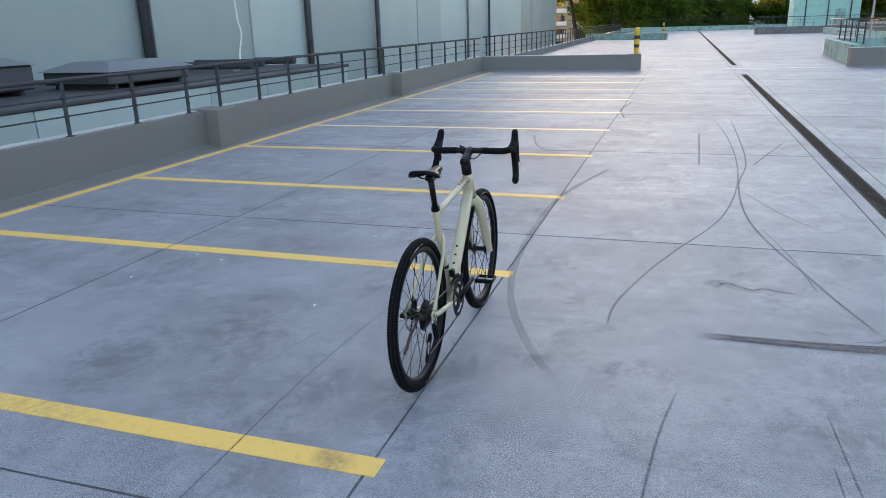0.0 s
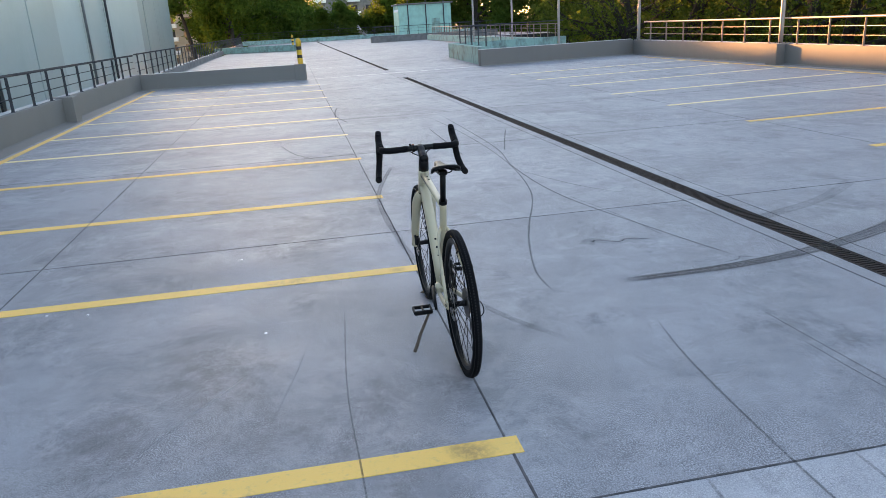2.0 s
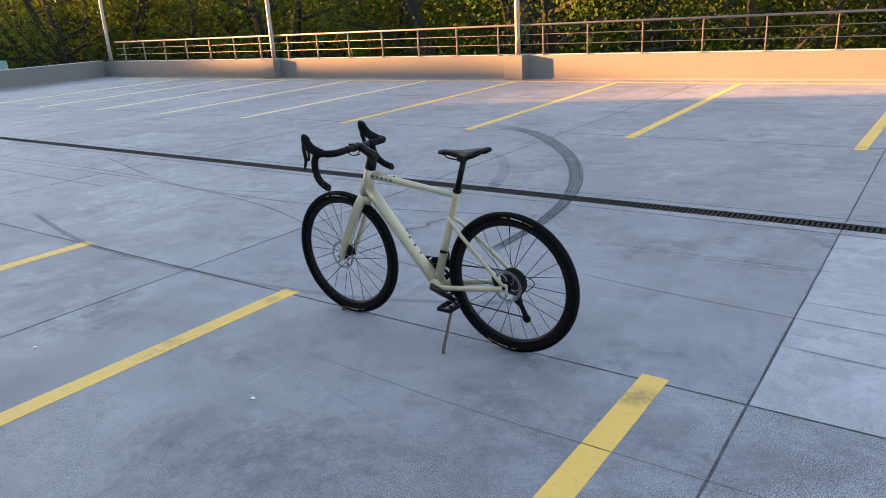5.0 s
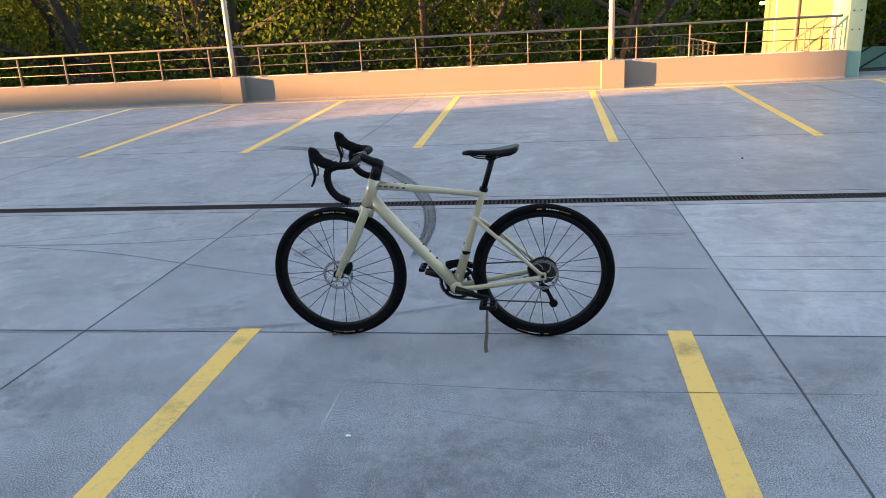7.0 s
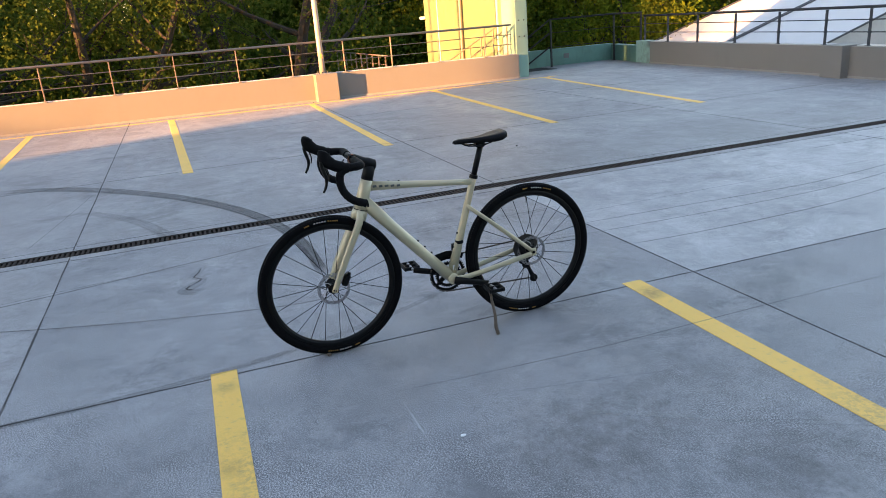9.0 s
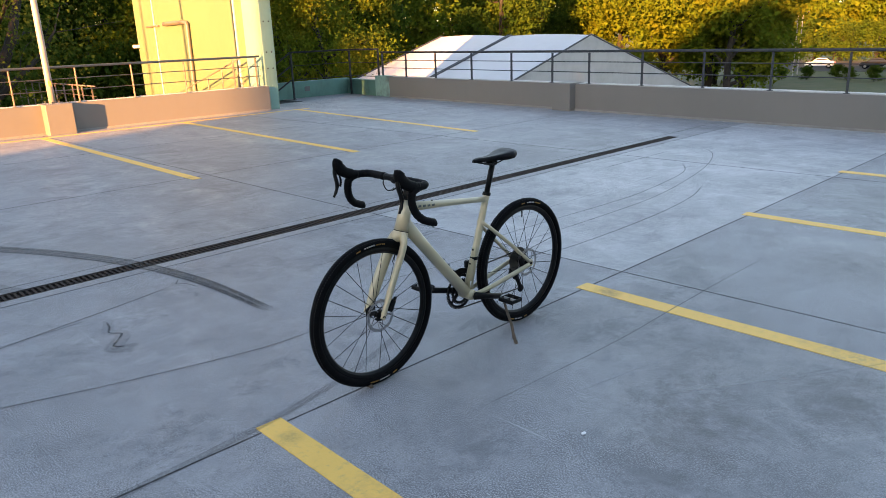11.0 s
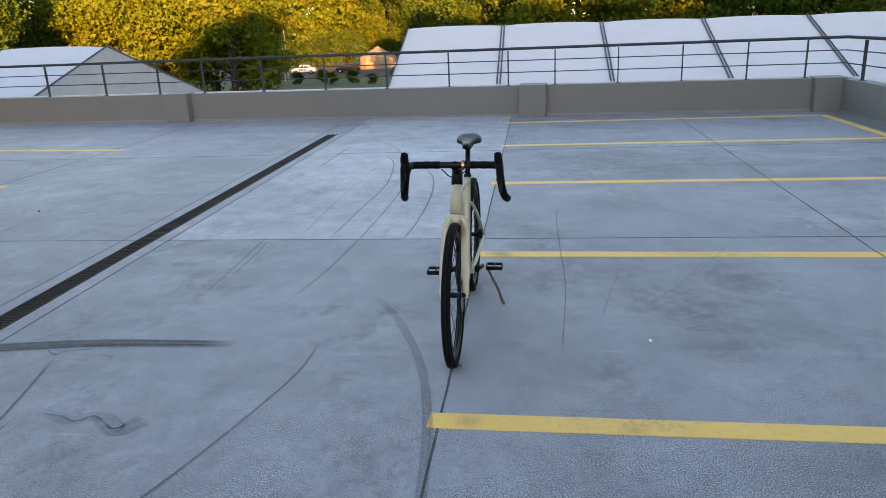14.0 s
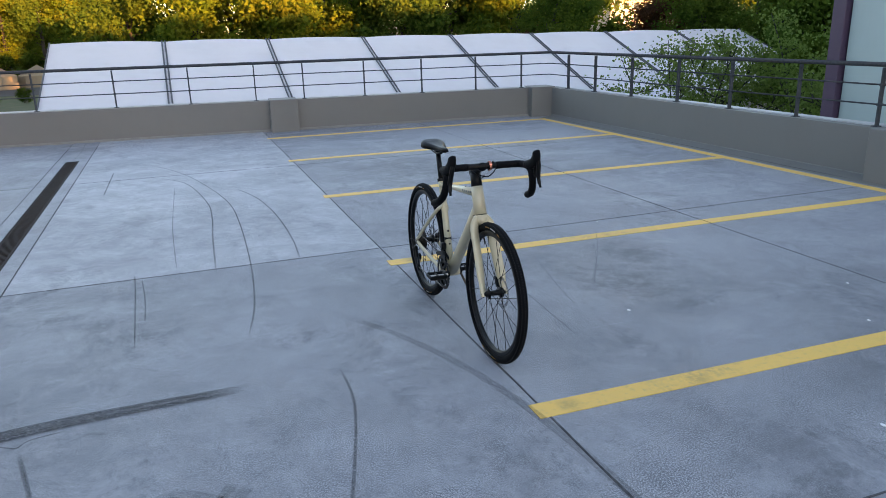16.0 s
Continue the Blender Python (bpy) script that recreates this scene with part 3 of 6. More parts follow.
ribbon("skid_mark", [(5.05, 6.45), (4.62, 5.5), (3.75, 4.66), (2.9, 4.08), (2.0, 3.68), (1.1, 3.48), (0.2, 3.45)], (0.23, 0.075), "broad curved black rubber skid mark crossing the drain")
ribbon("skid_mark", [(3.3, 5.2), (2.55, 4.68), (1.76, 4.36)], 0.12, "short faint curved rubber skid mark", skid_faint, z=0.0035)
THIN = "thin dark curved tyre mark on the deck"
for pts, w in (
    ([(-0.3, 2.64), (-0.61, 3.2), (-0.84, 3.91), (-0.94, 4.87), (-0.92, 6.35), (-0.6, 7.84)], 0.046),
    ([(-0.22, 3.4), (-0.2, 3.8), (-0.05, 4.4), (0.10, 4.86), (0.48, 6.0), (0.69, 7.68), (0.72, 9.93), (0.6, 12.3)], 0.016),
    ([(1.12, 3.61), (0.95, 4.28), (0.67, 5.68), (0.66, 7.13), (0.83, 8.69), (0.86, 12.6)], 0.020),
    ([(0.36, 10.66), (0.34, 9.3), (0.32, 8.1)], 0.022),
    ([(0.86, 8.17), (1.1, 9.0), (1.38, 9.92)], 0.020),
    ([(-1.89, 10.14), (-1.7, 9.3), (-1.44, 8.75)], 0.020),
    ([(-0.81, 14.82), (-0.92, 13.4), (-0.78, 12.15)], 0.034),
    ([(0.67, 6.88), (0.92, 6.09), (1.11, 5.69)], 0.014),
    ([(0.16, 2.9), (0.08, 2.45), (0.03, 1.9), (0.0, 1.3), (-0.02, 0.39), (0.0, -0.43), (0.13, -1.28), (0.36, -2.23), (0.67, -2.99), (1.02, -3.38)], 0.013),
    ([(0.25, 1.7), (0.22, 0.69), (0.19, 0.06), (0.20, -0.61), (0.36, -1.67), (0.64, -2.2)], 0.015),
    ([(-0.33, 1.6), (-0.36, 1.1), (-0.36, 0.46), (-0.33, -0.11), (-0.25, -0.7), (-0.11, -1.18)], 0.016),
    ([(0.77, 1.48), (0.75, 1.9), (0.72, 2.8)], 0.010),
    ([(0.72, 1.6), (0.69, 2.02), (0.68, 2.4)], 0.009),
    ([(1.17, -2.85), (1.18, -1.45)], 0.018),
    ([(1.21, 3.56), (1.15, 3.60), (1.12, 3.61), (1.08, 3.565), (0.95, 3.54)], 0.011),
    ([(0.72, 5.64), (0.85, 4.87), (0.91, 4.2)], 0.008),
):
    ribbon("tyre_mark", pts, w, THIN, skid_mid if w > 0.04 else skid_thin)

# hairline cracks and old saw cuts
for pts in ([(-1.44, 3.63), (-1.50, 2.6), (-1.495, 1.9), (-1.49, 1.2), (-1.50, 0.7)], [(3.07, 4.02), (3.14, 2.62), (3.2, 1.46), (3.3, 0.3), (3.4, -0.78)],
            [(0.5, 1.5), (0.52, 0.2), (0.49, -1.6)], [(2.0, 5.45), (3.1, 5.27), (4.1, 5.12)], [(1.75, -4.08), (1.73, -4.9), (1.76, -5.88)]):
    ribbon("hairline_crack", pts, 0.0085, "dark hairline crack in the deck coating", crack_mat, z=0.003, category="crack")
for pts, w, mat in (([(0.86, 4.15), (0.74, 4.19), (0.64, 4.23), (0.55, 4.18), (0.47, 4.23), (0.38, 4.29), (0.31, 4.2)], (0.05, 0.12), skid_faint),
                    ([(0.80, 4.18), (0.70, 4.20), (0.62, 4.23), (0.56, 4.19), (0.50, 4.22), (0.42, 4.28), (0.36, 4.24)], (0.012, 0.018), skid_thin),
                    ([(0.92, 3.64), (0.86, 3.61), (0.80, 3.63)], 0.02, skid_faint), ([(1.26, 5.62), (1.2, 5.59), (1.15, 5.61)], 0.025, skid_faint)):
    ribbon("scuff", pts, w, "small dark irregular scuff on the deck", mat, z=0.0034 if mat is skid_faint else 0.0044, category="scuff")


for pts in ([(-1.95, 2.88), (-2.06, 2.71), (-2.17, 2.56)], [(-1.94, 2.87), (-2.3, 2.35), (-2.61, 1.83)], [(-1.65, 3.19), (-1.74, 2.75), (-1.85, 2.3)], [(-1.96, 2.86), (-2.2, 2.5), (-2.41, 2.11)]):
    ribbon("scratch", pts, 0.012, "fine pale scratch in the deck coating", scratch_mat, z=0.0032, category="scratch")
ribbon("dirt_line", [(west_x(y) + 0.20 + 0.012 * math.sin(3.1 * y), y) for y in (-4.4, -3.6, -2.75, -1.9, -1.1, -0.3, 0.6, 1.4)], (0.018, 0.03), "dark line of dirt along the foot of the parapet", crack_mat, z=0.0085, category="dirt")


def litter(name, at, size, material, label):
    bm = B()
    bmesh.ops.create_icosphere(bm, subdivisions=2, radius=1)
    for v in bm.verts:
        k = 1 + 0.35 * noise.noise(v.co * 2.1 + Vector((*at, 0)) * 9)
        v.co = Vector((v.co.x * size[0], v.co.y * size[1], v.co.z * size[2])) * k
    lo = min(v.co.z for v in bm.verts)
    for v in bm.verts:
        v.co += Vector((at[0], at[1], 0.0005 - lo))
    return tagged(part(name, bm, material), label, "litter", "litter on the deck")


litter("paper_scrap", (-1.885, 3.348), (0.009, 0.012, 0.003), white_paint, "tiny white scrap lying on the deck")
litter("paper_scrap", (-3.2, 4.05), (0.008, 0.010, 0.003), white_paint, "tiny white scrap lying on the deck")
litter("paper_scrap", (-2.75, 1.62), (0.008, 0.010, 0.003), white_paint, "tiny white scrap lying on the deck")
litter("paper_scrap", (-2.95, 3.98), (0.008, 0.010, 0.003), white_paint, "tiny white scrap lying on the deck")
litter("paper_scrap", (-3.33, 3.51), (0.007, 0.009, 0.003), white_paint, "tiny white scrap lying on the deck")
litter("paper_scrap", (-2.1, 4.77), (0.010, 0.012, 0.003), white_paint, "tiny white scrap lying on the deck")
litter("pebble", (3.35, 0.6), (0.012, 0.012, 0.007), asphalt, "tiny dark pebble on the deck")
litter("wood_chip", (-0.95, 3.665), (0.028, 0.012, 0.008), twig_bark, "small brown wood chip wedged under the front tyre")


# ---------------------------------------------------------------- parapets and railings
def run_box(bm, p, q, off0, off1, z0, z1, ext=0.0):
    """A straight bar of wall from p to q, between two offsets to the left of its way."""
    p, q = Vector((*p, 0)), Vector((*q, 0))
    d = (q - p).normalized()
    n = Vector((-d.y, d.x, 0))
    p, q = p - d * ext, q + d * ext
    vs = []
    for z in (z0, z1):
        vs.append([bm.verts.new(c + n * o + Vector((0, 0, z))) for c, o in ((p, off0), (q, off0), (q, off1), (p, off1))])
    lo, hi = vs
    bm.faces.new(lo[::-1])
    bm.faces.new(hi)
    for k in range(4):
        j = (k + 1) % 4
        bm.faces.new((lo[k], lo[j], hi[j], hi[k]))
    return bm


def parapet(name, p, q, label, material=None, height=0.5, thick=0.24, piers=(), pier=(0.45, 0.16), cap=True, side=1, pier_top=0.022):
    """A low wall whose inner face runs from p to q; side 1 puts its body to the left of that way."""
    material = material or wall_paint
    root = tagged(new(name), label, "wall", kind="structure")
    bm = run_box(B(), p, q, 0, side * thick, -0.02, height)
    part("wall_body", bm, material, root)
    if cap:
        part("coping", run_box(B(), p, q, side * (thick * 0.52), side * (thick + 0.03), height - 0.02, height + 0.012), wall_cap, root)
    part("skirting", run_box(B(), p, q, -side * 0.012, side * 0.01, -0.01, 0.035), concrete, root)
    pv, qv = Vector((*p, 0)), Vector((*q, 0))
    d = (qv - pv).normalized()
    for s in piers:
        c = pv + d * s
        a, b = c - d * pier[0] / 2, c + d * pier[0] / 2
        bm = run_box(B(), a[:2], b[:2], -side * pier[1], side * (thick + 0.02), -0.02, height + pier_top)
        bmesh.ops.bevel(bm, geom=list(bm.edges), offset=0.008, segments=1, affect="EDGES")
        part("pier", bm, material, root)
    return root


SWc, SEc = (west_x(-5.3), south_y(west_x(-5.3))), (11.12, south_y(11.12))
parapet("wall_west", (west_x(24.7), 24.7), SWc, "low grey painted parapet with piers on the west edge", side=-1,
        piers=(8.7, 16.05, 23.07), pier=(0.45, 0.20), height=0.50)
parapet("wall_south", SWc, SEc, "low grey painted parapet with square piers on the south edge", side=-1, piers=(0.14, 4.70, 11.25), height=0.50)
parapet("wall_east", (EX, -3.22), (EX, 26.0), "low painted parapet with lamp-post piers on the east edge", side=-1, piers=(4.45, 12.5, 20.5), pier=(0.46, 0.25), height=0.52)
parapet("wall_north_a", (west_x(24.45), 24.45), (-1.2, 24.45), "low grey parapet across the deck with a bollard at its end", side=1, piers=(5.0,), pier=(0.35, 0.02), height=0.49)
parapet("wall_north_b", (4.92, 25.15), (11.1, 26.0), "low grey parapet across the deck beside the ramp", side=1, height=0.56, cap=True)


def railing(name, pts, posts, base, top, material, label, mids=(0.36, 0.68), post_r=(0.024, 0.009), group="railings", top_r=0.024):
    """A rail on posts along a broken line; posts: how far along each stands."""
    pts = [Vector((*p[:2], 0)) for p in pts]
    root = tagged(new(name), label, "railing", group)
    root.location = (*pts[0][:2], base)
    org = root.location.copy()
    path = [p + Vector((0, 0, top)) - org for p in pts]
    part("top_rail", tube(B(), path, top_r, 10), material, root, smooth=True)
    for m in mids:
        part("mid_rail", tube(B(), [p + Vector((0, 0, base + (top - base) * m)) - org for p in pts], 0.009, 6), material, root, smooth=True)
    lens = [0.0]
    for a, b in zip(pts, pts[1:]):
        lens.append(lens[-1] + (b - a).length)
    shared = {}
    for s in posts:
        i = max(k for k in range(len(pts) - 1) if lens[k] <= s + 1e-6)
        d = (pts[i + 1] - pts[i]).normalized()
        c = pts[i] + d * (s - lens[i])
        key = round(math.atan2(d.y, d.x), 3)
        if key not in shared:
            bm = B()
            m3 = Matrix.Rotation(key, 3, "Z")
            box(bm, (0, 0, (top - base) / 2 - 0.012), (2 * post_r[1], 2 * post_r[0], top - base - 0.03), 0.002, m3)
            box(bm, (0, 0, 0.005), (0.07, 0.09, 0.010), 0.002, m3)
            for m in mids:
                box(bm, (0, 0, (top - base) * m), (0.034, 2 * post_r[0] + 0.012, 0.026), 0.003, m3)
            me = bpy.data.meshes.new("post")
            bm.to_mesh(me)
            bm.free()
            me.materials.append(surf(material))
            shared[key] = me
        o = new("post", shared[key])
        o.parent = root
        o.location = c + Vector((0, 0, base)) - org
    return root


def steps(a, b, n):
    return [a + (b - a) * k / n for k in range(n + 1)]


# west, round the south-west corner, along the south side
wp = [(west_x(24.4) - 0.10, 24.4), (west_x(-5.3) - 0.10, SWc[1] - 0.10), (11.55, south_y(11.55) - 0.10), (12.98, -6.95)]
w_len = math.hypot(wp[1][0] - wp[0][0], wp[1][1] - wp[0][1])
west_posts = [24.4 - y for y in (23.6, 22.5, 21.4, 20.25, 19.04, 17.75, 16.57, 15.45, 14.39, 13.23, 12.18, 11.05, 10.05, 8.96, 8.21, 7.17, 6.09, 5.1, 4.15, 3.2, 2.2, 1.24, 0.23, -0.82, -1.83, -2.9, -3.9, -4.75)]
south_posts = [w_len + (x - wp[1][0]) * 1.0034 for x in (-5.52, -4.66, -3.68, -2.68, -1.66, -0.88, 0.14, 1.25, 2.39, 3.58, 4.76, 5.68, 6.82, 8.07, 9.34, 10.5, 11.5)]
railing("railing", wp[:3], west_posts + south_posts, 0.50, 1.10, steel_dark, "dark grey steel railing on the west and south parapets")
east_posts = [y + 3.1 for y in (-3.0, -2.45, -1.35, -0.28, 0.75, 1.85, 2.92, 4.1, 5.25, 6.45, 7.65, 8.7, 9.85, 11.0, 12.15, 13.3, 14.45, 15.6, 16.75, 17.9, 19.05, 20.2, 21.35, 22.5, 23.65, 24.8)]
railing("railing", [(EX + 0.1, -3.1), (EX + 0.1, 25.3)], east_posts, 0.52, 1.17, steel_brown, "taupe painted steel railing on the east parapet")


def lamp_post(y, h=6.5, x=EX + 0.02, z=0.53, label="slim pale steel lamp post standing on a parapet pier"):
    root = thing("lamp_post", (x, y, z), label, "lamp post", "lamp posts")
    bm = B()
    tube(bm, [(0, 0, 0), (0, 0, 0.5), (0, 0, h)], [0.062, 0.058, 0.045], 12)
    part("pole", bm, pole_mat, root, smooth=True)
    bm = B()
    box(bm, (0, 0, 0.008), (0.24, 0.24, 0.016), 0.004)
    part("base_plate", bm, pole_mat, root)
    for sx in (-0.09, 0.09):
        for sy in (-0.09, 0.09):
            part("bolt", turned(B(), [(0.0, 0.0), (0.0, 0.012), (0.045, 0.012), (0.045, 0.0)], (sx, sy, 0.012), "Z", 6), steel_dark, root)
    bm = B()
    tube(bm, curve([(0, 0, h - 0.05), (-0.3, 0, h + 0.15), (-0.9, 0, h + 0.2)], 4), 0.03, 8)
    part("arm", bm, pole_mat, root)
    bm = B()
    box(bm, (-1.15, 0, h + 0.2), (0.55, 0.2, 0.09), 0.03)
    part("lamp_head", bm, steel_dark, root)
    bm = B()
    box(bm, (-0.054, 0, 0.36), (0.006, 0.05, 0.09), 0.002)
    part("hatch", bm, hazard_yellow, root, "small yellow warning sticker")
    return root


for y in (1.25, 9.3, 17.3, 25.6):
    lamp_post(y)
for x, y in ((10.9, 33.5), (11.1, 41.8), (9.2, 43.5)):
    lamp_post(y, x=x, z=0.0, label="slim pale steel lamp post on the far deck")


def bollard(at, h=0.83):
    root = thing("bollard", at, "yellow and black steel bollard with a rounded top", "bollard", "bollards")
    r = 0.085
    for z0, z1, mat, nm in ((0, 0.20, hazard_yellow, "band"), (0.20, 0.30, hazard_black, "band"), (0.30, 0.46, hazard_yellow, "band"),
                            (0.46, 0.57, hazard_black, "band")):
        part(nm, turned(B(), [(z0, 0.0), (z0, r), (z1, r), (z1, 0.0)], (0, 0, 0), "Z", 16), mat, root)
    cap = [(0.57, 0.0), (0.57, r), (h - 0.08, r), (h - 0.04, r * 0.85), (h - 0.01, r * 0.5), (h, 0.0)]
    part("cap", turned(B(), cap, (0, 0, 0), "Z", 16), hazard_yellow, root, smooth=True)
    return root


bollard((-1.36, 24.6, 0.502))
bollard((-1.48, 60.3, 0.5), 0.8)

# ---------------------------------------------------------------- the far deck
parapet("wall_far_low", (-8.0, 65.0), (-1.3, 61.0), "stained low turquoise wall across the far deck", turq_dirty, 0.5, 0.25, cap=True)
parapet("wall_far_island", (6.1, 72.8), (19.5, 75.0), "stained dark low wall of a ramp on the far deck", grey_dirty, 0.62, 0.3)
railing("railing", [(6.3, 73.0), (19.0, 75.1)], steps(0.2, 12.6, 11), 0.62, 1.45, steel_dark, "dark steel railing on a low wall far across the deck", group="far railings")
parapet("wall_far_edge", (-8.0, 103.0), (24.0, 103.0), "stained turquoise parapet at the far end of the deck", turq_dirty, 0.55, 0.25)
railing("railing", [(-8.0, 103.1), (24.0, 103.1)], steps(0.2, 31.8, 16), 0.55, 1.5, steel_dark, "dark steel railing at the far end of the deck", group="far railings")
parapet("wall_far_west", (west_x(25) - 0.05, 25.0), (-8.0, 103.0), "stained low kerb wall along the far deck edge", grey_dirty, 0.3, 0.25)
railing("railing", [(west_x(25) - 0.15, 25.0), (-8.1, 102.8)], steps(0.5, 77.5, 58), 0.3, 1.12, steel_dark, "dark steel railing along the far deck edge", group="far railings")
# ramp enclosure
ramp = tagged(new("wall_ramp"), "peeling turquoise ramp enclosure with a striped corner", "wall", kind="structure")
part("wall_body", run_box(B(), (5.75, 33.4), (5.35, 26.2), 0, -0.25, 0, 0.62), turq_dirty, ramp)
part("wall_body", run_box(B(), (5.75, 33.4), (11.3, 33.9), -0.25, 0.0, 0, 0.62), turq_dirty, ramp)
part("corner_stripe", run_box(B(), (5.72, 33.44), (6.0, 33.46), -0.02, 0.03, 0.18, 0.42), hazard_black, ramp, "black painted stripe")
railing("railing", [(5.5, 26.4), (5.9, 33.3), (11.2, 33.75)], steps(0.2, 12.0, 8), 0.62, 1.35, steel_dark, "dark steel railing round the ramp", group="far railings")
railing("railing", [(11.2, 34.5), (11.6, 70.0)], steps(0.3, 35.0, 30), 0.5, 1.2, steel_brown, "taupe steel railing along the far east edge", group="far railings")
parapet("wall_far_east", (11.1, 34.4), (11.5, 72.0), "low painted parapet along the far east edge", turq_dirty, 0.5, 0.25, side=-1)

# a yellow hoop barrier outside the east parapet
hoop = thing("hoop_barrier", (22.8, 24.9, -0.6), "small yellow steel hoop barrier beyond the parapet", "barrier")
part("hoop", tube(B(), curve([(-0.12, -0.22, 0), (-0.12, -0.22, 0.55), (-0.06, -0.12, 0.74), (0.06, 0.12, 0.74), (0.12, 0.22, 0.55), (0.12, 0.22, 0)], 4), 0.035, 8), hazard_yellow, hoop, smooth=True)
bm = B()
box(bm, (14.0, 16, -0.25), (5.6, 20, 0.3))
box(bm, (22.8, 24.9, (LOW - 0.6) / 2), (1.6, 2.4, -LOW - 0.6))
tagged(part("ledge", bm, turq_dirty), "stained turquoise ledge outside the parapet", "ledge", kind="structure")


# ---------------------------------------------------------------- plant room on the far deck
def plant_room():
    root = thing("plant_room", (13.2, 84, 0), "small turquoise plant room on the far deck", "building")
    bm = B()
    box(bm, (0, 0, 1.8), (5.9, 4.0, 3.6), 0.03)
    part("wall", bm, turq, root)
    bm = B()
    box(bm, (0, 0, 3.68), (6.3, 4.4, 0.16), 0.03)
    part("roof", bm, grey_dirty, root)
    for x in (-1.9, 0.1, 2.1):
        bm = B()
        tube(bm, [(x, -2.08, 0), (x, -2.08, 4.6)], 0.06, 8)
        part("pipe", bm, steel_dark, root)
    bm = B()
    box(bm, (1.2, -2.04, 1.05), (0.95, 0.06, 2.05), 0.01)
    door = part("door", bm, turq_dirty, root)
    part("door_handle", tube(B(), [(0.85, -2.1, 1.05), (0.97, -2.1, 1.05)], 0.015, 6), steel_dark, door)
    bm = B()
    box(bm, (-3.2, -1.9, 3.0), (0.4, 0.3, 0.25), 0.03)
    part("floodlight", bm, white_paint, root)
    return root


plant_room()

# ---------------------------------------------------------------- stair head and lift tower, south-east corner
col = thing("column", (11.575, -3.37, 0), "tall square mint-green painted column at the end of the parapet", "column")
bm = B()
box(bm, (0, 0, 2.6), (0.74, 0.30, 5.24), 0.012)
part("shaft", bm, turq_pale, col)
for z in (0.9, 1.25, 1.9):
    for yy in (-0.06, 0.07):
        part("bolt", turned(B(), [(0.004, 0.0), (0.004, 0.016), (-0.012, 0.016), (-0.012, 0.0)], (-0.372, yy, z), "X", 8), steel_dark, col)

tower = thing("stair_wall", (11.96, -3.47, LOW), "tall pale yellow-green rendered wall of the stairs beyond the parapet", "wall", rz=-4.2)
bm = B()
box(bm, (3.98, -0.14, 6.7), (7.96, 0.28, 13.4), 0.02)
part("wall", bm, tower_mint, tower)
bm = B()
box(bm, (3.98, -0.14, 13.45), (8.1, 0.42, 0.1), 0.02)
part("coping", bm, grey_dirty, tower)
ZT = -LOW
part("drain_pipe", tube(B(), curve([(5.35, 0.07, ZT + 2.03), (3.85, 0.07, ZT + 2.03), (3.7, 0.07, ZT + 1.93), (3.68, 0.07, ZT + 1.7), (3.78, 0.07, ZT - 1.5)], 5), 0.055, 8), steel_brown, tower, "taupe drain pipe", smooth=True)
part("conduit", tube(B(), [(6.25, 0.02, ZT - 2), (6.25, 0.02, ZT + 5)], 0.022, 6), wall_cap, tower)
part("conduit", tube(B(), [(0.85, 0.02, ZT - 2), (0.85, 0.02, ZT + 5)], 0.030, 6), wall_cap, tower)
part("bracket", tube(B(), [(6.9, 0.03, ZT + 2.0), (5.9, 0.03, ZT + 2.0)], 0.03, 6), steel_brown, tower)
bm = B()
box(bm, (7.95, 0.07, ZT + 1.45), (0.3, 0.14, 0.10), 0.02)
part("wall_lamp", bm, white_paint, tower, "small white wall lamp")
bm = B()
box(bm, (15.2, -2.6, -1.5), (7.9, 1.5, 0.25))
tagged(part("landing", bm, grey_dirty), "grey concrete landing beside the stair wall", "walkway", kind="structure")
slope_rail = thing("slope_rail", (12.0, -3.15, 0), "taupe steel stair rail sloping down along the tall wall", "railing", "stair railings")
for z in (1.16, 0.86, 0.60):
    part("sloping_rail", tube(B(), [(0, 0, z), (4.4, 0, z - 1.15)], 0.018 if z > 1 else 0.009, 8), steel_brown, slope_rail)
for k in range(6):
    part("post", tube(B(), [(0.3 + 0.75 * k, 0, -1.37), (0.3 + 0.75 * k, 0, 1.08 - 0.196 * k)], 0.016, 6), steel_brown, slope_rail)
bm = B()
box(bm, (25.5, -3.6, -0.85), (9.0, 1.6, 0.3))
tagged(part("walkway", bm, grey_dirty), "grey concrete walkway beyond the stair wall", "walkway", kind="structure")
railing("railing", [(21.2, -3.0), (29.8, -3.0)], steps(0.3, 8.4, 9), -0.70, 0.28, steel_brown, "taupe steel railing along the lower walkway", group="stair railings")

# unseen block added over the stairs to shade them and the tent; exit sign
bm = B()
box(bm, (15.32, -5.6, 4.1), (8.1, 2.6, 2.3), 0.03)
tagged(part("ceiling_shade_block", bm, turq_pale), "unseen mint-green block added over the stairs for shade", "walkway", kind="structure")
sign = thing("exit_sign", (11.10, -3.40, 2.36), "small green exit sign with a white border on the column", "sign")
bm = B()
box(bm, (0.06, -0.09, 0.12), (0.04, 0.36, 0.24), 0.004)
part("panel", bm, Mat("green sign enamel", (0.02, 0.22, 0.10), 0.4), sign)
for dz, sz in ((0.008, (0.044, 0.37, 0.016)), (0.232, (0.044, 0.37, 0.016))):
    bm = B()
    box(bm, (0.058, -0.09, dz), sz, 0.002)
    part("border", bm, white_paint, sign, "white border")

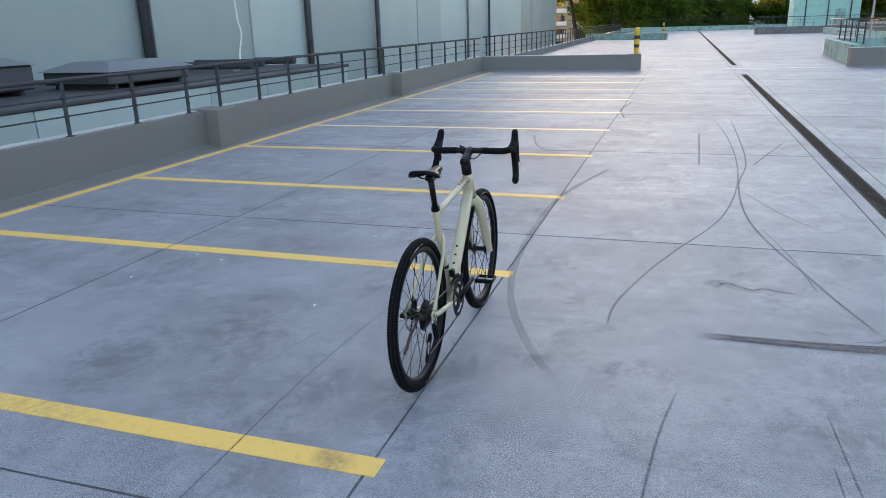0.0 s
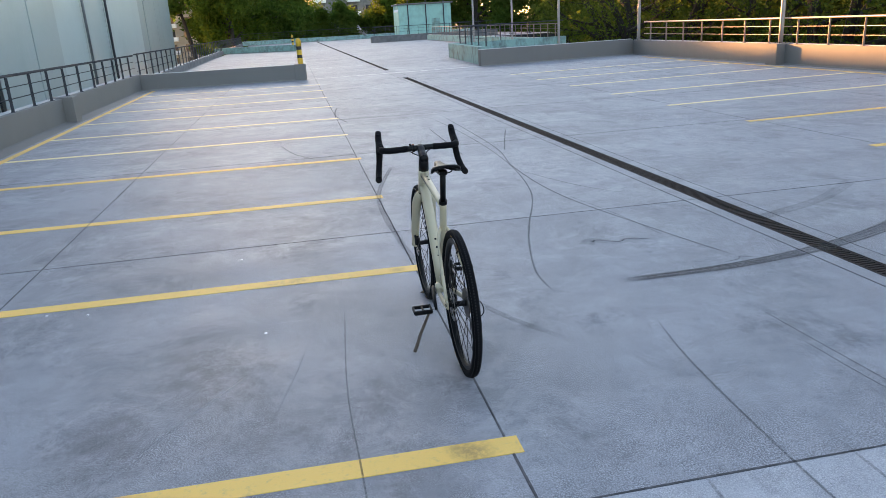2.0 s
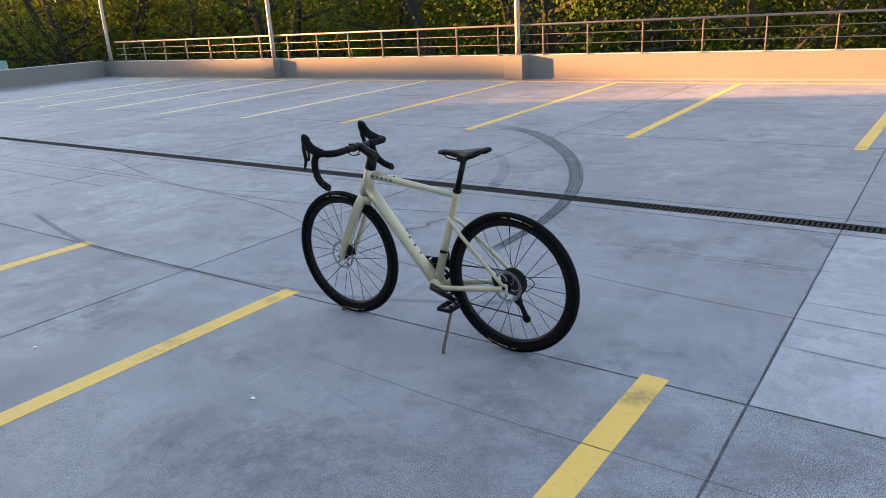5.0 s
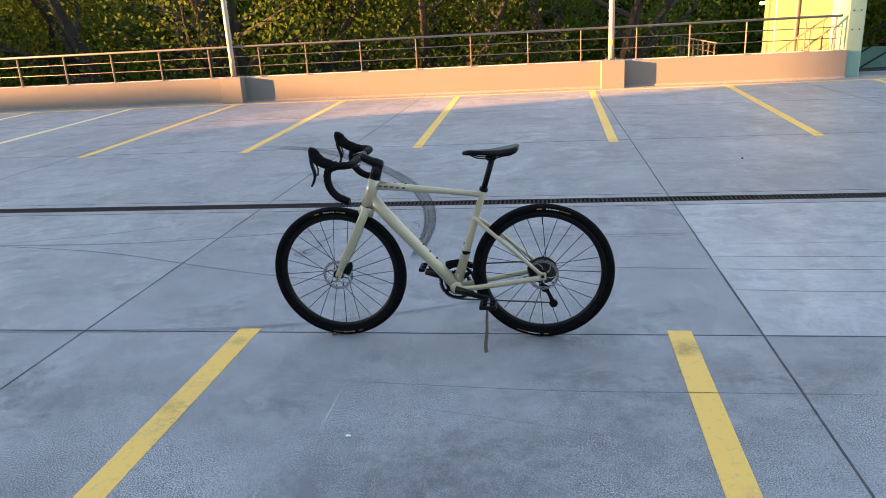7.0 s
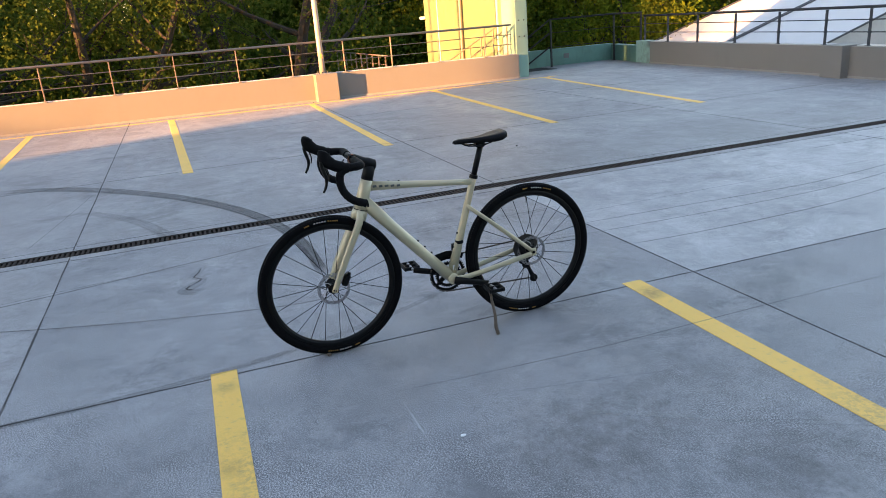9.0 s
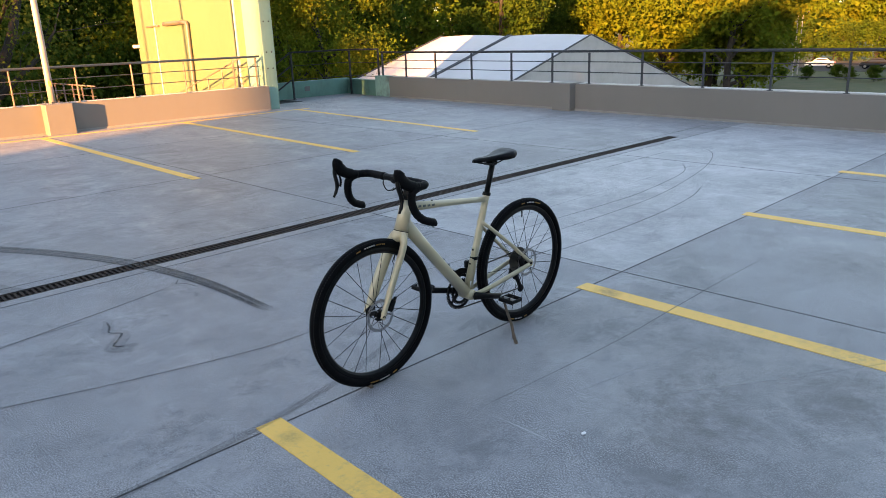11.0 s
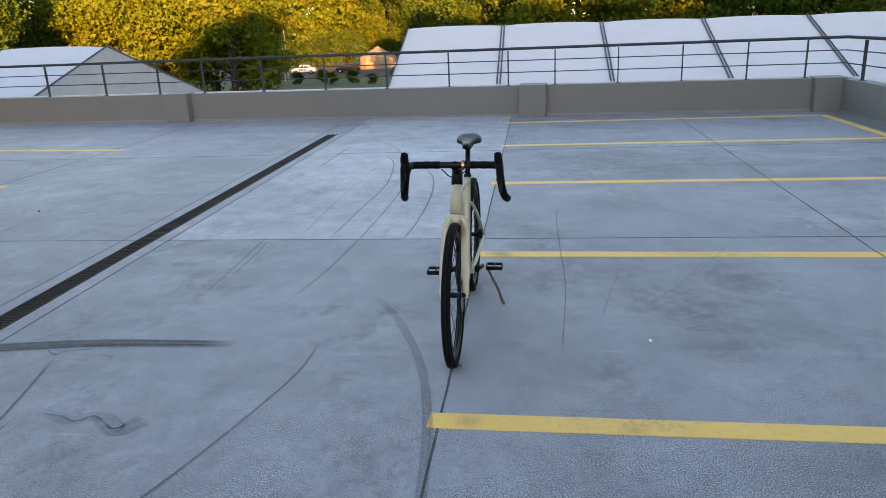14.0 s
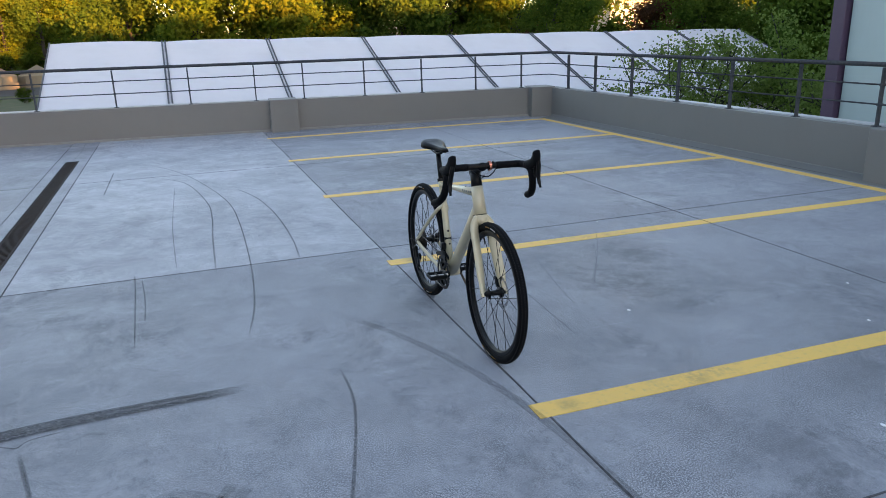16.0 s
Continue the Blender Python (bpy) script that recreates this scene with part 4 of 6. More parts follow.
stair_wall = tagged(new("wall_stair"), "turquoise stair parapet stained at its foot", "wall", kind="structure")
part("wall_body", run_box(B(), (11.12, south_y(11.12)), (11.75, south_y(11.75)), 0.0, -0.24, -0.02, 0.52), turq_dirty, stair_wall)
part("wall_body", run_box(B(), (11.75, south_y(11.75)), (13.3, -7.05), 0.0, -0.2, -0.3, 0.40), turq_shaded, stair_wall)
part("wall_body", run_box(B(), (13.3, -7.1), (13.3, -4.3), 0.0, -0.2, -1.6, 0.42), turq_shaded, stair_wall)
bm = B()
box(bm, (13.08, -5.55, 0.24), (0.012, 0.16, 0.12), 0.003)
part("notice", bm, grey_dirty, stair_wall, "small dark notice plate")
railing("railing", [(11.62, south_y(11.62) - 0.06), (13.0, -6.92), (12.92, -4.98)], [0.02, 1.36, 3.28], 0.0, 1.18, steel_black, "black steel railing round the stair head", mids=(0.42, 0.72), group="stair railings", post_r=(0.02, 0.02))
stair_rail = thing("stair_rail", (12.92, -4.98, 0), "black steel rail sloping down beside the stairs", "railing", "stair railings")
for z in (1.16, 0.84, 0.5):
    part("sloping_rail", tube(B(), [(0, 0, z), (0.55, 1.25, z - 0.95)], 0.02, 8), steel_black, stair_rail)
part("post", tube(B(), [(0.4, 0.9, -0.7), (0.4, 0.9, 0.48)], 0.02, 8), steel_black, stair_rail)


# the wide far end of the deck
bm = B()
box(bm, (18.0, 88.5, -0.36), (14.0, 33.5, 0.6))
tagged(part("deck_slab_far", bm, joint_dark), "dark concrete body of the far deck", "floor", kind="structure")
for y0, y1 in ((72, 80), (80, 88), (88, 96), (96, 105)):
    for x0, x1 in ((11.35, 15), (15, 20), (20, 25)):
        slab(x0, x1, y0, y1, 0.0, deck)


# ---------------------------------------------------------------- the clad hall on the west side
def hall():
    x, y0, ym, y1, h, ht = -12.3, 5.6, 34.7, 59.2, 10.2, 18.2
    root = thing("clad_hall", (x, 0, LOW), "large hall clad in pale blue-green metal panels with downpipes", "building")
    zt = -LOW
    for ya, yb, hh in ((y0, ym, h), (ym, y1, ht)):
        bm = B()
        box(bm, (-40, (ya + yb) / 2, (zt + hh) / 2), (79.6, yb - ya - 0.1, zt + hh))
        part("core", bm, clad_dim, root)
        bm = B()
        box(bm, (-40, (ya + yb) / 2, zt + hh + 0.06), (79.9, yb - ya + 0.05, 0.12))
        part("roof_edge", bm, steel_dark, root)
    # upright cladding panels, each with its own edges
    seams = (y0, 10.2, 14.9, 19.8, 23.25, 29.4, ym, 38.4, 43.2, 48.4, 53.4, y1)
    for k, (ya, yb) in enumerate(zip(seams, seams[1:])):
        hh = h if yb <= ym else ht
        bm = B()
        box(bm, (0, 0, 0), (0.06, yb - ya - 0.016, zt + hh), 0.008)
        o = part("panel", bm, clad_dim if k in (0, 1, 2, 4) else clad, root)
        o.location = (-0.17 if k % 3 else -0.13, (ya + yb) / 2, (zt + hh) / 2)
    for yy, mat, r in ((23.25, duct_mat, 0.085), (23.05, steel_dark, 0.05), (29.4, duct_mat, 0.08), (29.2, steel_dark, 0.04), (14.9, steel_dark, 0.11), (15.12, duct_mat, 0.05), (9.3, steel_dark, 0.1), (43.2, duct_mat, 0.07), (48.4, steel_dark, 0.07)):
        part("downpipe", tube(B(), [(0.02, yy, zt - 1), (0.02, yy, zt + h)], r, 10), mat, root, smooth=True)
    part("cable", tube(B(), curve([(0.02, 18.8, zt + 6), (0.02, 18.82, zt + 2.3), (0.08, 18.9, zt + 1.5), (0.05, 18.75, zt + 0.9), (0.3, 18.6, zt + 0.70), (1.2, 18.9, zt + 0.68)], 5), 0.024, 6), white_paint, root, "white cable")
    return root


hall()


def annex():
    """The lower, set-back part of the hall, further north."""
    root = thing("hall_annex", (-16.0, 59.25, LOW), "lower set-back wing of the clad hall with grey-green panels", "building")
    zt = -LOW
    for (y0, y1, x, h, mat) in ((0, 14.0, 0.0, 7.3, clad_dim), (14.0, 22.0, 0.04, 9.0, clad_dim), (22.0, 28.0, 0.08, 11.29, clad_dim), (28.0, 38.6, 0.1, 11.34, clad_dim)):
        bm = B()
        box(bm, (-12 + x, (y0 + y1) / 2, (zt + h) / 2), (24, y1 - y0, zt + h))
        part("wall", bm, mat, root)
        for k in range(int((y1 - y0) / 3)):
            bm = B()
            box(bm, (x + 0.02, y0 + 1.5 + 3 * k, (zt + h) / 2), (0.07, 2.97, zt + h - 0.1), 0.008)
            part("panel", bm, mat, root)
        bm = B()
        box(bm, (-12 + x, (y0 + y1) / 2, zt + h + 0.05), (24.2, y1 - y0 - 0.02, 0.10))
        part("roof", bm, steel_dark, root)
    return root


annex()


def low_roof():
    """A flat-roofed plant wing between the hall and the deck."""
    root = thing("plant_wing", (-8.45, 11.8, LOW), "low plant wing with pale cladding and a dark flat roof", "building")
    zt = -LOW
    bm = B()
    box(bm, (-1.9, 0, (zt + 0.55) / 2), (3.7, 12.2, zt + 0.55))
    part("core", bm, clad_dim, root)
    for k in range(6):
        bm = B()
        box(bm, (-0.02, -5.1 + 2.04 * k, (zt + 0.58) / 2), (0.05, 2.02, zt + 0.56), 0.006)
        part("panel", bm, clad, root)
    bm = B()
    box(bm, (-1.9, 0, zt + 0.60), (3.86, 12.4, 0.08), 0.02)
    part("roof", bm, roof_dark, root)
    return root


low_roof()


def duct(at, size, label, rz=0):
    root = thing("roof_unit", at, label, "air duct", "roof units", rz=rz)
    bm = B()
    box(bm, (0, 0, size[2] / 2 + 0.08), size, 0.03)
    part("casing", bm, casing_mat, root, "dark blue-grey sheet casing")
    bm = B()
    w, l, z0, z1 = size[0] / 2 + 0.06, size[1] / 2 + 0.06, size[2] + 0.08, size[2] + 0.24
    lo = [bm.verts.new(v) for v in ((-w, -l, z0), (w, -l, z0), (w, l, z0), (-w, l, z0))]
    hi = [bm.verts.new(v) for v in ((-w * 0.5, -l * 0.6, z1), (w * 0.5, -l * 0.6, z1), (w * 0.5, l * 0.6, z1), (-w * 0.5, l * 0.6, z1))]
    bm.faces.new(hi)
    bm.faces.new(lo[::-1])
    for k in range(4):
        bm.faces.new((lo[k], lo[(k + 1) % 4], hi[(k + 1) % 4], hi[k]))
    part("cover", bm, cover_mat, root, "grey hipped metal cover")
    for s in (-0.4, 0.4):
        bm = B()
        box(bm, (0, s * size[1], 0.04), (size[0] * 0.9, 0.08, 0.08), 0.005)
        part("foot", bm, steel_dark, root)
    return root


duct((-10.9, 8.3, 0.64), (1.6, 2.2, 0.40), "dark air-handling unit with a grey hipped cover on the flat roof")
duct((-9.95, 11.2, 0.64), (1.45, 2.2, 0.22), "low dark duct box with a grey hipped cover")
for k, (x, y, l) in enumerate(((-10.7, 15.0, 2.4), (-11.0, 16.3, 2.0), (-10.2, 17.2, 1.2))):
    o = thing("roof_pipe", (x, y, 0.64), "dark insulated pipe lying across the flat roof", "pipe", "roof pipes")
    part("pipe", tube(B(), [(-l / 2, 0, 0.14), (l / 2, 0, 0.14)], 0.09, 10), steel_dark, o)
    for s in (-0.3, 0.3):
        bm = B()
        box(bm, (s * l, 0, 0.03), (0.1, 0.25, 0.06), 0.005)
        part("support", bm, duct_mat, o)


def south_block():
    root = thing("clad_block", (-8.55, -1.5, LOW), "tall pale-clad block with a dark plum corner trim", "building")
    zt, h = -LOW, 7.0
    bm = B()
    box(bm, (-1.95, 3.35, (zt + h) / 2), (3.7, 6.6, zt + h))
    part("core", bm, clad_dim, root)
    for k in range(3):
        bm = B()
        box(bm, (-0.04, 1.25 + 2.2 * k, (zt + h) / 2), (0.05, 2.18, zt + h - 0.05), 0.006)
        part("panel", bm, clad, root)
    bm = B()
    box(bm, (-0.03, 0.02, (zt + h) / 2), (0.20, 0.22, zt + h + 0.05), 0.01)
    part("corner_trim", bm, purple, root, "dark plum corner trim")
    return root


south_block()


# ---------------------------------------------------------------- event tents on the low ground
def plate(bm, vs, way):
    """Close the outline vs into a plate, as thick as way."""
    ws = [bm.verts.new(v.co + way) for v in vs]
    n = len(vs)
    bm.faces.new(vs)
    bm.faces.new(ws[::-1])
    for k in range(n):
        j = (k + 1) % n
        bm.faces.new((vs[k], ws[k], ws[j], vs[j]))
    bmesh.ops.recalc_face_normals(bm, faces=bm.faces)
    return bm


def tent(name, ridge0, ridge1, down, half, drop, bays, label):
    """A long frame tent: ridge between two points, one roof slope each way, arched fabric bays."""
    root = thing(name, (*ridge0[:2], LOW), label, "tent", "event tents")
    a, b = Vector(ridge0), Vector(ridge1)
    org = root.location.copy()
    dn = Vector((*down, 0)).normalized()
    for s in (1, -1):
        for k in range(bays):
            bm = B()
            rows = []
            nu, nv = 8, 6
            for i in range(nu + 1):
                u = (k + i / nu) / bays
                arch = 0.10 * math.sin(math.pi * i / nu) ** 0.8
                row = []
                for j in range(nv + 1):
                    v = j / nv
                    p = a.lerp(b, u) + dn * (s * half * v) + Vector((0, 0, -drop * v + arch * (0.9 - 0.3 * v)))
                    row.append(bm.verts.new(p - org))
                rows.append(row)
            for i in range(nu):
                for j in range(nv):
                    bm.faces.new((rows[i][j], rows[i + 1][j], rows[i + 1][j + 1], rows[i][j + 1]))
            bmesh.ops.recalc_face_normals(bm, faces=bm.faces)
            part("roof_sheet", bm, tent_mat, root, smooth=True)
        for k in range(bays + 1):
            p = a.lerp(b, k / bays) - org
            for o in ((-0.09, 0.09) if 0 < k < bays else (0,)):
                sh = (b - a).normalized() * o
                part("rafter", tube(B(), [p + sh + Vector((0, 0, 0.05)), p + sh + dn * (s * half) + Vector((0, 0, 0.05 - drop))], 0.045, 6), tent_beam, root)
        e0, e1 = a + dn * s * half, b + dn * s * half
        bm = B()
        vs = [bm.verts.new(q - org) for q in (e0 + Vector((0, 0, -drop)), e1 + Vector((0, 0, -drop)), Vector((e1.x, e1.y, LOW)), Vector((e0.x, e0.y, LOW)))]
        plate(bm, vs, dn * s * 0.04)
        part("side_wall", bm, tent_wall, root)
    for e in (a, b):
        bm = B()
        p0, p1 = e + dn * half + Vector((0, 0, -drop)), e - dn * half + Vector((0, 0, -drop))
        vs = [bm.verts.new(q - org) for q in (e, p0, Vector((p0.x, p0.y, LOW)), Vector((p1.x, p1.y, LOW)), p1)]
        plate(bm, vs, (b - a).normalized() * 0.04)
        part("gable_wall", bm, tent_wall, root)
    return root


tent("event_tent", (6.8, -41.6, 1.34), (-42.4, -41.6, 0.93), (0.0, 1), 10.0, 3.9, 8, "long white event tent with arched roof bays below the deck")
tent("event_tent", (20.4, -29.2, 1.14), (32.5, -29.5, 1.28), (0.0, 1), 11.7, 3.6, 2, "white event tent half in the sun below the deck")


# ---------------------------------------------------------------- trees
def limb(rng, bm, start, way, length, r0, r1, bend=0.25, n=5):
    pts, p, d = [Vector(start)], Vector(start), Vector(way).normalized()
    for k in range(n):
        d = (d + Vector((rng.uniform(-bend, bend), rng.uniform(-bend, bend), rng.uniform(-bend * 0.3, bend * 0.6)))).normalized()
        p = p + d * length / n
        pts.append(p.copy())
    tube(bm, pts, [r0 + (r1 - r0) * k / n for k in range(n + 1)], 7 if r0 > 0.09 else 3)
    return pts


def tree_meshes(seed, height, spread, clear, leaves, leaf, stems=1, wood=1.0, droop=0.0, quads=False):
    """Meshes of a trunk with its limbs, and of a crown of single leaves in uneven clumps."""
    rng = random.Random(seed)
    bm = B()
    tips = []
    for s in range(stems):
        lean = Vector((rng.uniform(-0.35, 0.35), rng.uniform(-0.35, 0.35), 1)) if stems > 1 else Vector((rng.uniform(-0.08, 0.08), rng.uniform(-0.08, 0.08), 1))
        base = Vector((rng.uniform(-0.25, 0.25), rng.uniform(-0.25, 0.25), 0)) * (stems > 1)
        r = wood * height * 0.022 / (1 + 0.35 * (stems - 1))
        trunk = limb(rng, bm, base, lean, height * 0.86, r, r * 0.18, 0.10, 9)
        n_limb = int(15 / stems) + 4
        for k in range(n_limb):
            f = clear + (0.97 - clear) * (k + rng.random()) / n_limb
            i = min(len(trunk) - 2, int(f * (len(trunk) - 1)))
            p = trunk[i].lerp(trunk[i + 1], f * (len(trunk) - 1) - i)
            t = rng.uniform(0, 2 * math.pi)
            reach = spread * (0.55 + 0.6 * rng.random()) * math.sin(math.pi * min(1, 0.28 + 0.72 * (f - clear) / (1 - clear))) ** 0.7
            way = Vector((math.cos(t), math.sin(t), rng.uniform(0.15, 0.9)))
            br = limb(rng, bm, p, way, reach, r * (1 - f) * 0.6 + 0.02, 0.012, 0.22, 5)
            tips += br[2:]
            for q in br[2:5]:
                w2 = (way + Vector((rng.uniform(-1, 1), rng.uniform(-1, 1), rng.uniform(-0.3, 0.8)))).normalized()
                tw = limb(rng, bm, q, w2, reach * rng.uniform(0.25, 0.5), 0.02, 0.006, 0.3, 3)
                tips += tw[1:]
        tips += trunk[-3:]
    wood_me = bpy.data.meshes.new("trunk")
    bm.to_mesh(wood_me)
    bm.free()
    wood_me.materials.append(surf(bark))
    g = np.random.default_rng(seed)
    cs = np.array([tuple(t) for t in tips])
    pick = g.integers(0, len(cs), leaves)
    spreads = g.uniform(0.22, 0.62, len(cs)) * spread / 3.2
    off = g.normal(0, 1, (leaves, 3)) * spreads[pick][:, None] * np.array([1, 1, 0.75])
    if droop:
        off[:, 2] -= np.abs(g.normal(0, droop, leaves))
    c = cs[pick] + off
    a = g.normal(0, 1, (leaves, 3))
    a /= np.linalg.norm(a, axis=1)[:, None]
    b = np.cross(a, g.normal(0, 1, (leaves, 3)))
    b /= np.linalg.norm(b, axis=1)[:, None]
    size = leaf * g.uniform(0.6, 1.35, leaves)[:, None]
    if quads:
        v = np.stack([c - a * size * 0.5, c + b * size * 0.42, c + a * size * 0.55, c - b * size * 0.42], 1).reshape(-1, 3)
        f = np.arange(leaves * 4).reshape(-1, 4)
    else:
        v = np.stack([c - a * size * 0.5 - b * size * 0.30, c + b * size * 0.55 - a * size * 0.1, c + a * size * 0.60 - b * size * 0.25], 1).reshape(-1, 3)
        f = np.arange(leaves * 3).reshape(-1, 3)
    crown = bpy.data.meshes.new("crown")
    crown.from_pydata(v.tolist(), [], f.tolist())
    return wood_me, crown


KINDS = {
    "broad": tree_meshes(3, 12.5, 4.2, 0.16, 22000, 0.21),
    "tall": tree_meshes(7, 16.0, 3.6, 0.18, 22000, 0.21),
    "round": tree_meshes(11, 9.5, 3.6, 0.16, 16000, 0.20),
    "willow": tree_meshes(5, 12.0, 4.6, 0.30, 15000, 0.10, stems=4, wood=2.6, droop=0.4),
    "thicket": tree_meshes(41, 12.5, 4.5, 0.05, 46000, 0.125, stems=2, droop=0.4),
    "high": tree_meshes(31, 17.0, 4.2, 0.55, 12000, 0.40),
    "far_broad": tree_meshes(17, 13.5, 5.0, 0.10, 9500, 0.42),
    "far_tall": tree_meshes(19, 17.0, 4.4, 0.10, 10000, 0.42),
    "crown_broad": tree_meshes(23, 13.5, 4.8, 0.08, 18000, 0.29),
    "crown_tall": tree_meshes(29, 17.0, 4.3, 0.08, 18000, 0.295),
    "shrub": tree_meshes(9, 5.5, 2.6, 0.05, 6500, 0.215, stems=3),
    "poplar_shoot": tree_meshes(13, 6.6, 1.5, 0.2, 8000, 0.072, stems=3, wood=0.7, quads=True),
}
crowns = {}


def tree(kind, at, scale, leaf, label, group, turn=0.0):
    wood_me, crown_me = KINDS[kind]
    key = (kind, leaf.m.name)
    if key not in crowns:
        me = crown_me.copy()
        me.materials.append(leaf.m)
        crowns[key] = me
    root = thing("tree" if kind not in ("shrub", "poplar_shoot") else "shrub", at, label, "tree" if kind not in ("shrub", "poplar_shoot") else "shrub", group, rz=turn)
    root.scale = (scale,) * 3
    o = new("trunk", wood_me)
    o.parent = root
    o = new("crown", crowns[key])
    o.parent = root
    return root


rng = random.Random(21)
DARK = "dark green leafy tree with forking trunks behind the east parapet"
# east belt, close behind the parapet
for k in range(13):
    y = -9 + k * 5.4 + rng.uniform(-1, 1)
    x = 24 + rng.uniform(-2, 3.5)
    if y < -2:
        continue
    tree("willow", (x, y, LOW), rng.uniform(0.95, 1.25), leaf_willow, DARK, "east trees", rng.uniform(0, 360))
for k in range(16):
    y = -22 + k * 7.4 + rng.uniform(-1.5, 1.5)
    kind = "thicket" if y < 26 else rng.choice(("far_broad", "far_tall"))
    tree(kind, ((33 if y > -4 else 36) + rng.uniform(-2, 4), y, LOW), rng.uniform(1.0, 1.3), rng.choice((leaf_willow, leaf_willow, leaf_mid)) if y > -4 else rng.choice((leaf_gold, leaf_mid)), "dense olive-green tree east of the car park", "east trees", rng.uniform(0, 360))
for k in range(1, 8):
    tree("shrub", (27 + rng.uniform(-4, 5), -6 + k * 7 + rng.uniform(-2, 2), LOW), rng.uniform(1.0, 1.5), leaf_dark, "dense dark green shrub below the east parapet", "east shrubs", rng.uniform(0, 360))
for k in range(9):
    tree(rng.choice(("far_broad", "far_tall")), (47 + rng.uniform(-2, 3), -6 + 8 * k + rng.uniform(-2, 2), LOW), rng.uniform(1.1, 1.3), leaf_mid, "dense green tree far behind the east parapet", "east trees", rng.uniform(0, 360))
# beyond the stairs and the tents
for x, y, kind, s, lf in ((38.5, -12.5, "broad", 1.0, leaf_gold), (42, -18, "broad", 1.0, leaf_gold), (47, -25, "broad", 1.1, leaf_gold), (37, -5, "tall", 1.0, leaf_mid),
                          (34.5, -9.5, "shrub", 1.0, leaf_mid), (50, -19, "tall", 1.1, leaf_gold), (46, -11, "tall", 1.1, leaf_mid)):
    tree(kind, (x, y, LOW), s, lf, "sunlit yellow-green tree beyond the stair head", "south-east trees", rng.uniform(0, 360))
for k in range(30):
    x = 72 - k * 4.3 + rng.uniform(-1.2, 1.2)
    y = -68 + rng.uniform(-6, 4) - (8 if x > 26 else 0)
    if 6 < x < 33:
        y -= 62
    if -53.6 < x < -47.0:
        continue
    leaf = rng.choice((leaf_gold, leaf_gold, leaf_mid)) if x > -14 else rng.choice((leaf_gold, leaf_mid, leaf_mid, leaf_dark))
    tree(rng.choice(("crown_broad", "crown_tall")), (x, y, LOW), rng.uniform(1.05, 1.35), leaf, "sunlit yellow-green tree behind the tents", "south trees", rng.uniform(0, 360))
for k in range(9):
    tree("crown_tall", (50 + rng.uniform(-3, 8), -62 + 6.5 * k + rng.uniform(-2, 2), LOW), rng.uniform(1.0, 1.3), rng.choice((leaf_gold, leaf_mid)), "sunlit yellow-green tree behind the tents", "south trees", rng.uniform(0, 360))
for x, y, sc, turn in ((27.5, -62, 1.25, 40), (31.5, -66, 1.3, 140), (35.5, -64, 1.2, 250), (30.0, -71, 1.35, 310)):
    tree("crown_broad", (x, y, LOW), sc, leaf_gold, "broad yellow-green tree beside the yard, its lower half in shade", "south trees", turn)
for k in range(2, 10):
    tree(rng.choice(("far_broad", "far_tall")), (66 - k * 6.2 + rng.uniform(-1.5, 1.5), -136 + rng.uniform(-5, 3), LOW), rng.uniform(1.25, 1.6), rng.choice((leaf_gold, leaf_gold, leaf_mid)), "tall sunlit tree far behind the tents", "south trees", rng.uniform(0, 360))
for k in range(9):
    tree("shrub", (17 + 2.6 * k + rng.uniform(-0.8, 0.8), -88 + rng.uniform(-3, 3), LOW), rng.uniform(0.26, 0.36), leaf_mid, "low clipped shrub at the edge of the yard", "yard shrubs", rng.uniform(0, 360))
for k in range(10):
    tree("shrub", (17 + 3.4 * k + rng.uniform(-1, 1), -133 + rng.uniform(-2, 2), LOW), rng.uniform(1.0, 1.5), rng.choice((leaf_mid, leaf_dark)), "dense green shrub behind the yard", "yard shrubs", rng.uniform(0, 360))
for x, y, sc, turn in ((52, -34, 1.2, 30), (58, -42, 1.3, 160), (66, -49, 1.4, 80), (66, -60, 1.5, 10), (59, -67, 1.45, 120), (-20, -86, 1.4, 200), (-64, -62, 1.45, 300)):
    tree("crown_tall", (x, y, LOW), sc, leaf_gold, "tall yellow-green tree far behind the tents", "south trees", turn)
# between the hall and the tent
for x, y, s, a in ((-14.4, -11.6, 1.0, 20), (-15.8, -13.2, 1.05, 120), (-17.8, -12.0, 1.1, 200), (-16.4, -9.2, 1.2, 300)):
    tree("poplar_shoot", (x, y, LOW), s * 1.12, leaf_poplar, "slender poplar shoots with sparse round leaves below the parapet", "west shrubs", a)
for x, y, kind, s, lf in ((-30.5, -52, "broad", 1.0, leaf_mid), (-27.6, -50, "round", 0.72, leaf_red), (-45.5, -54, "broad", 0.95, leaf_red), (-44, -46, "tall", 1.0, leaf_mid), (-47, -40, "broad", 1.0, leaf_mid),
                          (-52, -50, "crown_tall", 1.0, leaf_dark), (-46, -47, "broad", 1.0, leaf_dark), (-46, -34, "crown_broad", 1.0, leaf_mid), (-50, -28, "crown_tall", 1.0, leaf_mid),
                          (-40, -22, "tall", 1.0, leaf_mid), (-31, -23, "round", 0.95, leaf_mid), (-36, -29, "round", 0.8, leaf_dark)):
    tree(kind, (x, y, LOW), s, lf, "green tree standing west of the long tent", "west trees", rng.uniform(0, 360))
